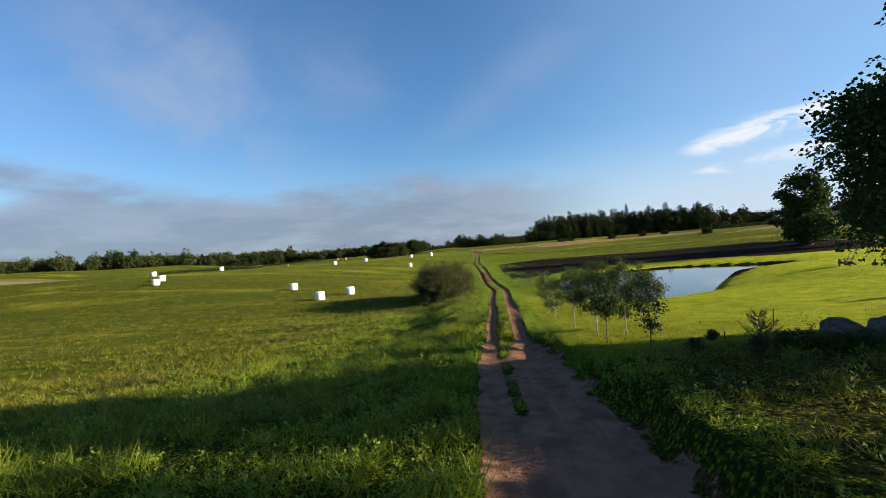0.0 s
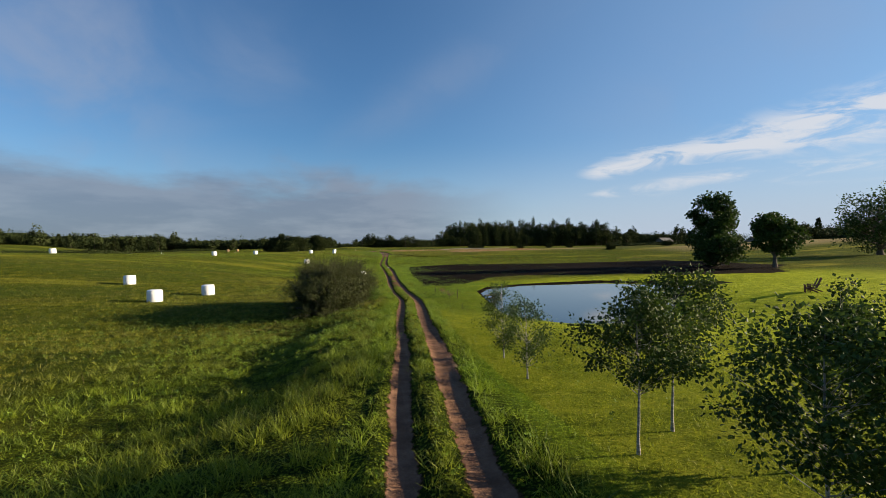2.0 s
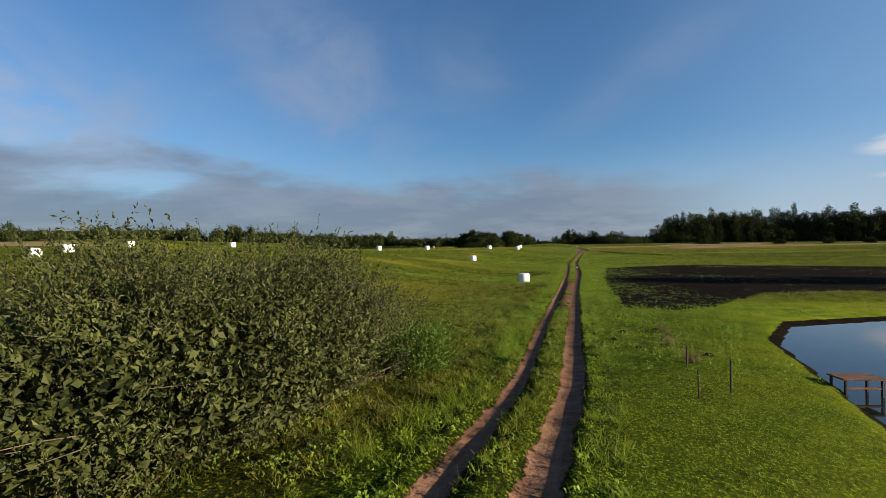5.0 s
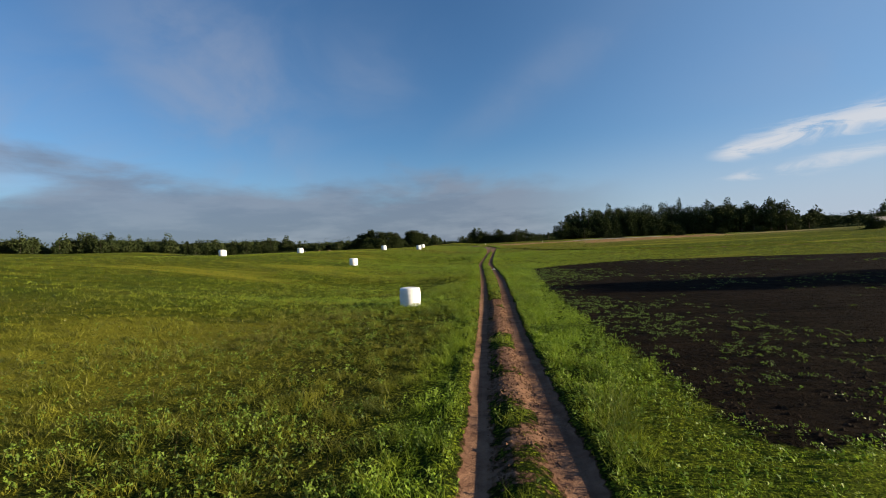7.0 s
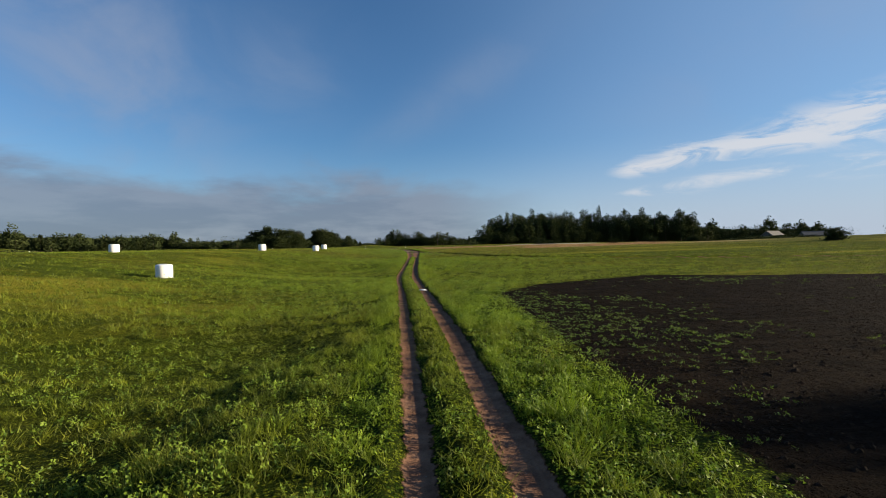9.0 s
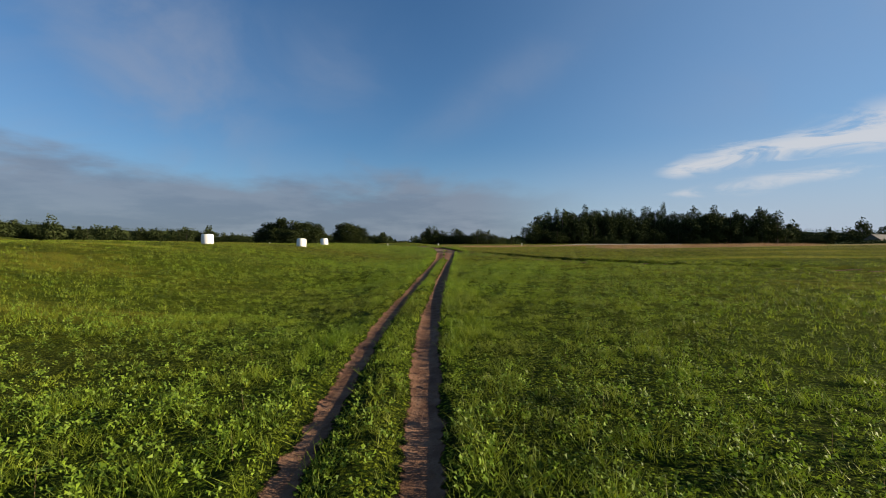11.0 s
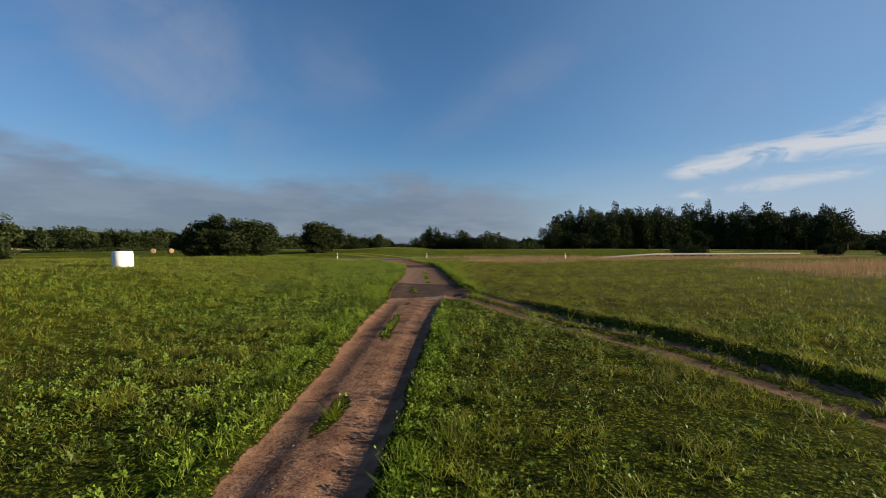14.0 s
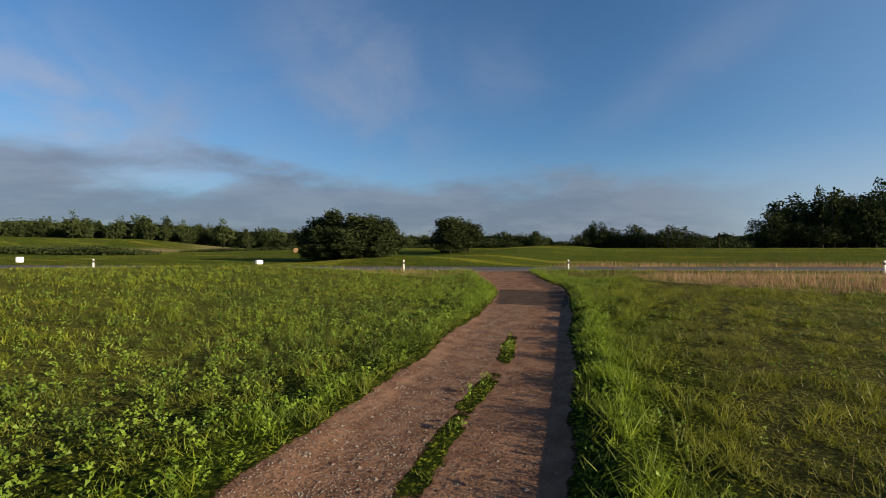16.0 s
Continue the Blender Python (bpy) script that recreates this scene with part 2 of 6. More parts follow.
    roll = noise_tex(nt, scaled(nt, p, (4.5, 0.16, 0.0)), 1.0, 3, 0.5)   # wheel marks along the way
    dirt = mix(nt, ramp(nt, roll, 0.54, 0.7, 0.0, 0.32), dirt, (0.085, 0.048, 0.033))
    dirt = mix(nt, ramp(nt, roll, 0.44, 0.32, 0.0, 0.25), dirt, (0.25, 0.155, 0.105))
    dirt = mix(nt, ramp(nt, noise_tex(nt, p, 55.0, 3, 0.7), 0.52, 0.7, 0.0, 0.5), dirt, (0.07, 0.042, 0.03))
    edge2 = math_node(nt, "ADD", attr(nt, "dirt"), math_node(nt, "MULTIPLY", math_node(nt, "SUBTRACT", noise_tex(nt, p, 3.2, 7, 0.72), 0.5), 1.3))
    dirt_f = ramp(nt, edge2, 0.4, 0.56)
    g = mix(nt, dirt_f, g, dirt)
    tar = mix(nt, ramp(nt, noise_tex(nt, p, 1.6, 6, 0.65), 0.3, 0.7), (0.046, 0.033, 0.027), (0.082, 0.058, 0.047))
    tar_f = ramp(nt, math_node(nt, "ADD", attr(nt, "tarmac"), math_node(nt, "MULTIPLY", math_node(nt, "SUBTRACT", mid, 0.5), 0.5)), 0.42, 0.55)
    g = mix(nt, tar_f, g, tar)
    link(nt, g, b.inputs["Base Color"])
    h = math_node(nt, "ADD", fine, math_node(nt, "MULTIPLY", noise_tex(nt, p, 3.0, 5, 0.65), 1.2))
    h = math_node(nt, "ADD", h, math_node(nt, "MULTIPLY", pebble.outputs["Distance"], 0.25))
    h = math_node(nt, "ADD", h, math_node(nt, "MULTIPLY", math_node(nt, "MULTIPLY", attr(nt, "shaded_mat"), tint.outputs[1]), 0.35))
    worn = math_node(nt, "MAXIMUM", dirt_f, tar_f)
    h = math_node(nt, "MULTIPLY", h, math_node(nt, "SUBTRACT", 1.0, math_node(nt, "MULTIPLY", worn, 0.94)))
    h = math_node(nt, "ADD", h, math_node(nt, "MULTIPLY", math_node(nt, "MULTIPLY", furrow, soil_f), 0.9))
    h = math_node(nt, "ADD", h, math_node(nt, "MULTIPLY", math_node(nt, "MULTIPLY", roll, dirt_f), 0.04))
    green = math_node(nt, "SUBTRACT", 1.0, worn)
    mown = math_node(nt, "SUBTRACT", 1.0, math_node(nt, "MULTIPLY", attr(nt, "lawn"), 0.45))
    tip = leafy_normal(nt, p, ((24.0, math_node(nt, "MULTIPLY", math_node(nt, "ADD", math_node(nt, "MULTIPLY", green, 0.85), math_node(nt, "MULTIPLY", math_node(nt, "SUBTRACT", 1.0, tar_f), 0.22)), mown)),
                               (6.0, math_node(nt, "MULTIPLY", math_node(nt, "MULTIPLY", green, 0.75), mown)),
                               (55.0, math_node(nt, "ADD", math_node(nt, "MULTIPLY", math_node(nt, "SUBTRACT", dirt_f, tar_f), 0.35), 0.12))))
    n = nt.nodes.new("ShaderNodeBump")
    n.inputs["Strength"].default_value, n.inputs["Distance"].default_value = 0.9, 0.2
    link(nt, h, n.inputs["Height"])
    link(nt, tip, n.inputs["Normal"])
    link(nt, n.outputs[0], b.inputs["Normal"])
    return m


def leaf_material(name, dark, light, rough=0.5, through=0.35, spec=0.35, scale=0.5, dry=None, lush=None):
    m, nt, b = material(name, rough, spec)
    rnd = nt.nodes.new("ShaderNodeNewGeometry").outputs["Random Per Island"]
    n = noise_tex(nt, position(nt), scale, 3)
    if lush is None:
        f = math_node(nt, "ADD", math_node(nt, "MULTIPLY", rnd, 0.6), math_node(nt, "MULTIPLY", ramp(nt, n, 0.3, 0.7), 0.4))
    else:   # whole tufts differ more than the blades in them
        f = math_node(nt, "ADD", math_node(nt, "MULTIPLY", rnd, 0.25), math_node(nt, "MULTIPLY", ramp(nt, n, 0.3, 0.7), 0.25))
        f = math_node(nt, "ADD", f, math_node(nt, "MULTIPLY", attr(nt, "tone"), 0.5))
    col = mix(nt, f, dark, light)
    if dry is not None:
        col = mix(nt, math_node(nt, "MULTIPLY", ramp(nt, noise_tex(nt, position(nt), 0.16, 5, 0.65), 0.47, 0.66), 0.45), col, dry)
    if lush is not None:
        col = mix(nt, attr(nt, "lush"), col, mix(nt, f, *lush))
        herb_shade = ramp(nt, noise_tex(nt, position(nt), 0.42, 5, 0.62, 0.5), 0.53, 0.66, 0.0, 0.55)   # stands of darker herbs, deepened to paint in the contrast of shaded growth
        col = mix(nt, herb_shade, col, (0.026, 0.048, 0.006))
    link(nt, col, b.inputs["Base Color"])
    tr = nt.nodes.new("ShaderNodeBsdfTranslucent")
    link(nt, col, tr.inputs["Color"])
    ms = nt.nodes.new("ShaderNodeMixShader")
    ms.inputs[0].default_value = through
    link(nt, b.outputs[0], ms.inputs[1])
    link(nt, tr.outputs[0], ms.inputs[2])
    link(nt, ms.outputs[0], nt.nodes["Material Output"].inputs[0])
    return m


def plain_material(name, a, c, scale=3.0, rough=0.8, spec=0.3, bump_s=0.4, bump_d=0.02, stretch=(1, 1, 1), metal=0.0):
    m, nt, b = material(name, rough, spec)
    tc = nt.nodes.new("ShaderNodeTexCoord").outputs["Object"]
    v = scaled(nt, tc, stretch)
    n1, n2 = noise_tex(nt, v, scale, 6, 0.6), noise_tex(nt, v, scale * 7, 5, 0.6)
    col = mix(nt, ramp(nt, n1, 0.3, 0.7), a, c)
    col = mix(nt, math_node(nt, "MULTIPLY", ramp(nt, n2, 0.5, 0.8), 0.3), col, tuple(0.6 * q for q in a))
    link(nt, col, b.inputs["Base Color"])
    b.inputs["Metallic"].default_value = metal
    bump(nt, b, math_node(nt, "ADD", n1, n2), bump_s, bump_d)
    return m


def water_material():
    m, nt, b = material("pond_water", 0.03, 0.5)
    b.inputs["Base Color"].default_value = (0.012, 0.014, 0.01, 1)
    b.inputs["IOR"].default_value = 1.33
    n = noise_tex(nt, scaled(nt, position(nt), (1, 1.6, 1)), 2.5, 3)
    bump(nt, b, n, 0.06, 0.02)
    return m


M_GROUND = ground_material()
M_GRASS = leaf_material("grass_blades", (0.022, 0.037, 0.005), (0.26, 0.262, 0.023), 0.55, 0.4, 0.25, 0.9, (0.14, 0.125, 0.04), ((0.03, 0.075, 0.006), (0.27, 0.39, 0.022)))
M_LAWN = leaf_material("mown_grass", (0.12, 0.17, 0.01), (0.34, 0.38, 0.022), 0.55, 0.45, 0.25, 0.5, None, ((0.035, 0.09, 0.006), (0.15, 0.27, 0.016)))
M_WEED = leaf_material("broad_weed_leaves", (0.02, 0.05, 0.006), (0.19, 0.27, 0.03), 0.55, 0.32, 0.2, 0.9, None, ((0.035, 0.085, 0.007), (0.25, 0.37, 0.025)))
M_SHRUB = leaf_material("shrub_leaves", (0.03, 0.07, 0.008), (0.12, 0.19, 0.02), 0.5, 0.35, 0.3, 0.8)
M_STALK = leaf_material("dry_stalks", (0.1, 0.07, 0.03), (0.27, 0.2, 0.1), 0.8, 0.2, 0.2)
M_REED = leaf_material("dry_verge_grass", (0.16, 0.09, 0.05), (0.4, 0.27, 0.16), 0.8, 0.3, 0.15, 0.25)
M_FLOWER = leaf_material("white_petals", (0.6, 0.6, 0.55), (0.85, 0.85, 0.8), 0.7, 0.2)
M_WILLOW = leaf_material("willow_leaves", (0.008, 0.012, 0.004), (0.09, 0.104, 0.03), 0.6, 0.12, 0.2, 1.0)
M_BIRCH = leaf_material("birch_leaves", (0.013, 0.032, 0.006), (0.07, 0.11, 0.018), 0.6, 0.25, 0.18, 1.0)
M_MAPLE = leaf_material("maple_leaves", (0.012, 0.032, 0.006), (0.05, 0.085, 0.015), 0.6, 0.22, 0.15, 0.6)
M_WOODS = leaf_material("woodland_leaves", (0.016, 0.026, 0.01), (0.046, 0.058, 0.02), 0.85, 0.08, 0.04, 0.06)
M_NEEDLE = leaf_material("needles", (0.008, 0.02, 0.008), (0.024, 0.042, 0.014), 0.8, 0.1, 0.05, 0.2)
M_BARK = plain_material("grey_bark", (0.07, 0.055, 0.042), (0.15, 0.12, 0.095), 6, 0.9, 0.2, 0.8, 0.03, (1, 1, 0.25))
M_BIRCHBARK = plain_material("white_birch_bark", (0.1, 0.092, 0.085), (0.4, 0.38, 0.35), 6, 0.8, 0.2, 0.4, 0.01, (0.6, 0.6, 3))
M_FILM = plain_material("white_silage_film", (0.66, 0.68, 0.72), (0.74, 0.75, 0.78), 2, 0.35, 0.5, 0.1, 0.02, (1, 1, 2))
M_ROCK = plain_material("granite_boulder", (0.06, 0.056, 0.05), (0.17, 0.15, 0.13), 5, 0.9, 0.2, 0.9, 0.06)
M_WOOD = plain_material("weathered_wood", (0.075, 0.04, 0.028), (0.16, 0.09, 0.065), 5, 0.8, 0.2, 0.5, 0.01, (1, 1, 6))
M_STAKE = plain_material("old_stake_wood", (0.03, 0.024, 0.02), (0.08, 0.065, 0.05), 6, 0.9, 0.2, 0.6, 0.01, (1, 1, 0.3))
M_HAY = plain_material("weathered_hay", (0.16, 0.1, 0.055), (0.32, 0.22, 0.12), 5, 0.95, 0.1, 0.9, 0.04, (1, 3, 1))
M_WHITE = plain_material("white_post_plastic", (0.75, 0.75, 0.74), (0.83, 0.83, 0.82), 4, 0.5, 0.4, 0.1, 0.004)
M_BLACK = plain_material("black_band", (0.015, 0.015, 0.016), (0.03, 0.03, 0.03), 4, 0.5, 0.4, 0.1, 0.004)
M_STEEL = plain_material("galvanised_steel", (0.17, 0.17, 0.172), (0.24, 0.24, 0.242), 4, 0.5, 0.5, 0.15, 0.004, (1, 1, 1), 0.35)
M_ASPHALT = plain_material("grey_asphalt", (0.06, 0.06, 0.062), (0.1, 0.098, 0.098), 2, 0.95, 0.08, 0.5, 0.01)
M_EARTH = plain_material("dark_molehill_earth", (0.009, 0.006, 0.004), (0.026, 0.018, 0.012), 9, 0.95, 0.1, 1.0, 0.03)
M_STONE = plain_material("pale_gravel_stone", (0.11, 0.092, 0.08), (0.22, 0.185, 0.16), 8, 0.9, 0.2, 0.5, 0.01)
M_WALL = plain_material("grey_barn_boards", (0.09, 0.085, 0.08), (0.17, 0.16, 0.15), 2, 0.9, 0.2)
M_ROOF = plain_material("grey_sheet_roof", (0.07, 0.07, 0.072), (0.12, 0.12, 0.122), 2, 0.7, 0.3)
M_DIRT = plain_material("dark_track_dirt", (0.08, 0.043, 0.026), (0.165, 0.095, 0.058), 5, 0.95, 0.1, 0.8, 0.02)
M_WATER = water_material()


# ---- mesh helpers ----
def np_mesh(name, V, F, smooth=False):
    """A mesh from an (n, 3) array and one (m, k) array of faces."""
    me = bpy.data.meshes.new(name)
    V, F = np.asarray(V, np.float32), np.asarray(F, np.int32)
    m, k = F.shape
    me.vertices.add(len(V))
    me.vertices.foreach_set("co", V.ravel())
    me.loops.add(m * k)
    me.loops.foreach_set("vertex_index", F.ravel())
    me.polygons.add(m)
    me.polygons.foreach_set("loop_start", np.arange(0, m * k, k, dtype=np.int32))
    me.polygons.foreach_set("use_smooth", np.full(m, smooth))
    me.update()
    return me


def join(parts):
    V, F, o = [], [], 0
    for v, f in parts:
        V.append(v)
        F.append(np.asarray(f) + o)
        o += len(v)
    return np.concatenate(V), np.concatenate(F)


def part_np(name, VF, mat, parent=None, label="", smooth=False):
    me = np_mesh(name, *VF, smooth=smooth)
    me.materials.append(mat)
    ob = new(name, me)
    if parent is not None:
        ob.parent = parent
    if label:
        ob["label"] = label
    return ob


def part(name, bm, mat, parent=None, label="", smooth=False):
    me = bpy.data.meshes.new(name)
    for f in bm.faces:
        f.smooth = smooth
    bm.to_mesh(me)
    bm.free()
    me.materials.append(mat)
    ob = new(name, me)
    if parent is not None:
        ob.parent = parent
    if label:
        ob["label"] = label
    return ob


def box(w, d, h, m=None, bev=0.0):
    bm = bmesh.new()
    bmesh.ops.create_cube(bm, size=1)
    bmesh.ops.scale(bm, vec=(w, d, h), verts=bm.verts)
    if bev:
        bmesh.ops.bevel(bm, geom=bm.edges[:], offset=bev, segments=2, affect="EDGES")
    if m is not None:
        bmesh.ops.transform(bm, matrix=m, verts=bm.verts)
    return bm


def tube(pts, radii, sides=6):
    pts, radii = np.asarray(pts, float), np.asarray(radii, float)
    n = len(pts)
    t = np.gradient(pts, axis=0)
    t /= np.linalg.norm(t, axis=1)[:, None] + 1e-9
    ref = np.where(np.abs(t[:, 2:3]) > 0.9, np.array([[1.0, 0, 0]]), np.array([[0, 0, 1.0]]))
    u = np.cross(t, ref)
    u /= np.linalg.norm(u, axis=1)[:, None] + 1e-9
    w = np.cross(t, u)
    a = np.linspace(0, 2 * np.pi, sides, endpoint=False)
    V = pts[:, None] + radii[:, None, None] * (np.cos(a)[None, :, None] * u[:, None] + np.sin(a)[None, :, None] * w[:, None])
    i, j = np.meshgrid(np.arange(n - 1), np.arange(sides), indexing="ij")
    k = (j + 1) % sides
    F = np.stack([i * sides + j, i * sides + k, (i + 1) * sides + k, (i + 1) * sides + j], -1).reshape(-1, 4)
    return V.reshape(-1, 3), F


def unit(v):
    return v / (np.linalg.norm(v, axis=-1, keepdims=True) + 1e-9)


def leaves(rng, c, d, length, width, fold=0.15):
    """One four-cornered leaf at each place c along d, with random roll."""
    n = len(c)
    d = unit(d)
    s = unit(np.cross(d, rng.normal(size=(n, 3))))
    nn = np.cross(d, s)
    L, W = np.broadcast_to(length, n)[:, None], np.broadcast_to(width, n)[:, None]
    mid = c + d * L * 0.45
    V = np.stack([c, mid + s * W / 2 + nn * W * fold, c + d * L - nn * L * 0.1, mid - s * W / 2 + nn * W * fold], 1)
    return V.reshape(-1, 3), np.arange(4 * n).reshape(n, 4)


def sprays(rng, c, d, size):
    """One three-cornered spray of foliage at each place c, along d."""
    n = len(c)
    d = unit(d)
    s = unit(np.cross(d, rng.normal(size=(n, 3))))
    L = np.broadcast_to(size, n)[:, None]
    V = np.stack([c - d * L * 0.4, c + s * L * 0.62 + d * L * 0.25, c - s * L * 0.5 + d * L * 0.6], 1)
    return V.reshape(-1, 3), np.arange(3 * n).reshape(n, 3)


# ---- the lie of the land ----
def sstep(a, b, v):
    t = np.clip((v - a) / (b - a), 0, 1)
    return t * t * (3 - 2 * t)


def eased(v, xs, ys, sigma=3.0):
    g = np.arange(xs[0] - 30, xs[-1] + 30, 0.5)
    k = np.exp(-0.5 * (np.arange(-24, 25) * 0.5 / sigma) ** 2)
    s = np.convolve(np.pad(np.interp(g, xs, ys), 24, "edge"), k / k.sum(), "valid")
    return np.interp(v, g, s)


def wave(x, y, k, seed, octaves=3):
    """A cheap rolling field of sines, about -1 to 1."""
    r = np.random.RandomState(seed)
    out, amp = 0.0, 1.0
    for o in range(octaves):
        for _ in range(3):
            a, ph = r.uniform(0, 2 * np.pi, 2)
            out = out + amp * np.sin(k * (np.cos(a) * x + np.sin(a) * y) + ph + 0.8 * np.sin(k * 0.6 * (np.sin(a) * x - np.cos(a) * y) + ph * 2))
        k, amp = k * 2.1, amp * 0.5
    return out / 3.5


def line_dist(x, y, pts):
    """Distance to a polyline, and its side (left is positive)."""
    best, side = np.full(np.shape(x), 1e9), np.zeros(np.shape(x))
    for (ax, ay), (bx, by) in zip(pts[:-1], pts[1:]):
        dx, dy = bx - ax, by - ay
        t = np.clip(((x - ax) * dx + (y - ay) * dy) / (dx * dx + dy * dy), 0, 1)
        d = np.hypot(x - ax - t * dx, y - ay - t * dy)
        s = dx * (y - ay) - dy * (x - ax)
        near = d < best
        best, side = np.where(near, d, best), np.where(near, np.sign(s), side)
    return best, side


def poly_dist(x, y, pts):
    """Signed distance to a closed outline: negative inside."""
    d, _ = line_dist(x, y, pts + pts[:1])
    inside = np.zeros(np.shape(x), bool)
    for (ax, ay), (bx, by) in zip(pts, pts[1:] + pts[:1]):
        if ay == by:
            continue
        inside ^= ((ay > y) != (by > y)) & (x < (bx - ax) * (y - ay) / (by - ay) + ax)
    return np.where(inside, -d, d)


RUT_Y = [-40, 0, 8, 12, 16.4, 19.4, 23, 27, 31, 38, 46, 52, 57, 65, 76, 83, 94, 102, 118, 130, 136, 145, 151, 160, 167, 176, 181, 190]
RUT_L = [0.4, 0.4, 0.44, 0.62, 0.75, 0.95, 1.14, 1.16, 1.3, 1.7, 2.1, 1.82, 1.6, 1.4, 1.25, 1.19, 0.98, 0.76, 0.2, -0.36, -0.28, 0.1, 0.21, 0.48, 0.6, 0.5, 0.48, 0.5]
RUT_R = [1.75, 1.6, 1.62, 1.86, 2.02, 2.22, 2.4, 2.5, 2.7, 3.1, 3.5, 3.26, 3.16, 2.96, 2.68, 2.6, 2.55, 2.46, 1.85, 1.32, 1.34, 1.48, 1.66, 1.94, 2.13, 2.14, 2.35, 2.2]
DRIVE = [(2.4, 181), (2.0, 186), (1.8, 190.7), (1.15, 196), (0.4, 203), (-0.5, 209), (-2.1, 214.5), (-4.4, 220), (-7.4, 227)]
SIDE_TRACK = [(3.9, 185), (5.4, 181.5), (6.6, 178.6), (9.2, 174.3), (12.6, 166.0), (16.0, 161.8), (24, 154), (40, 144), (80, 128)]
POND = [(9.8, 38), (10.3, 46), (11.6, 56.5), (14, 62), (20, 65.5), (33, 67.5), (43, 61.5), (42, 57), (34, 53), (27, 43), (22, 35.5), (16.5, 32.8), (12.5, 33.8)]
SOIL = [(6.2, 67), (9.6, 66.5), (13, 71), (17.5, 79), (24, 80), (40, 77), (50, 69), (62, 66), (80, 84), (74, 112), (45, 114), (35, 119), (22, 125), (11, 121), (6.6, 115), (5.9, 96), (5.9, 80)]
ROAD_P, ROAD_A = (-0.8, 225.5), radians(19.5)   # a point of the main road's near verge line, and its heading
WATER_Z = -2.0
ROAD_U, ROAD_N = (math.cos(ROAD_A), math.sin(ROAD_A)), (-math.sin(ROAD_A), math.cos(ROAD_A))


def road_offset(x, y):
    return (x - ROAD_P[0]) * ROAD_N[0] + (y - ROAD_P[1]) * ROAD_N[1]


def rut_xs(y):
    return eased(y, RUT_Y, RUT_L, 2.0), eased(y, RUT_Y, RUT_R, 2.0)


def rut_gap(x, y):
    """Distance to the nearer wheel rut, and how far between the ruts a place lies (0 in the middle)."""
    l, r = rut_xs(y)
    return np.minimum(np.abs(x - l), np.abs(x - r)), (x - (l + r) / 2) / ((r - l) / 2)


EDGE_Y = [172, 181, 183, 185.5, 187.3, 189.4, 193.7, 198, 203.7, 207, 210, 213.5, 216, 219, 222, 228]
EDGE_L = [0.1, 0.15, 0.1, -0.2, -0.4, -0.46, -0.6, -0.85, -1.4, -1.7, -2.2, -3.2, -4.4, -5.9, -7.4, -10.3]
EDGE_R = [2.6, 2.75, 3.8, 4.5, 3.75, 3.45, 2.98, 2.55, 1.85, 1.45, 1.1, 0.5, -0.4, -1.7, -3.0, -4.6]


def drive_inside(x, y):
    """How far inside the gravel drive a place lies (negative outside), and its offset from the middle."""
    l, r = eased(y, EDGE_Y, EDGE_L, 0.7), eased(y, EDGE_Y, EDGE_R, 0.7)
    return np.minimum(x - l, r - x), x - (l + r) / 2


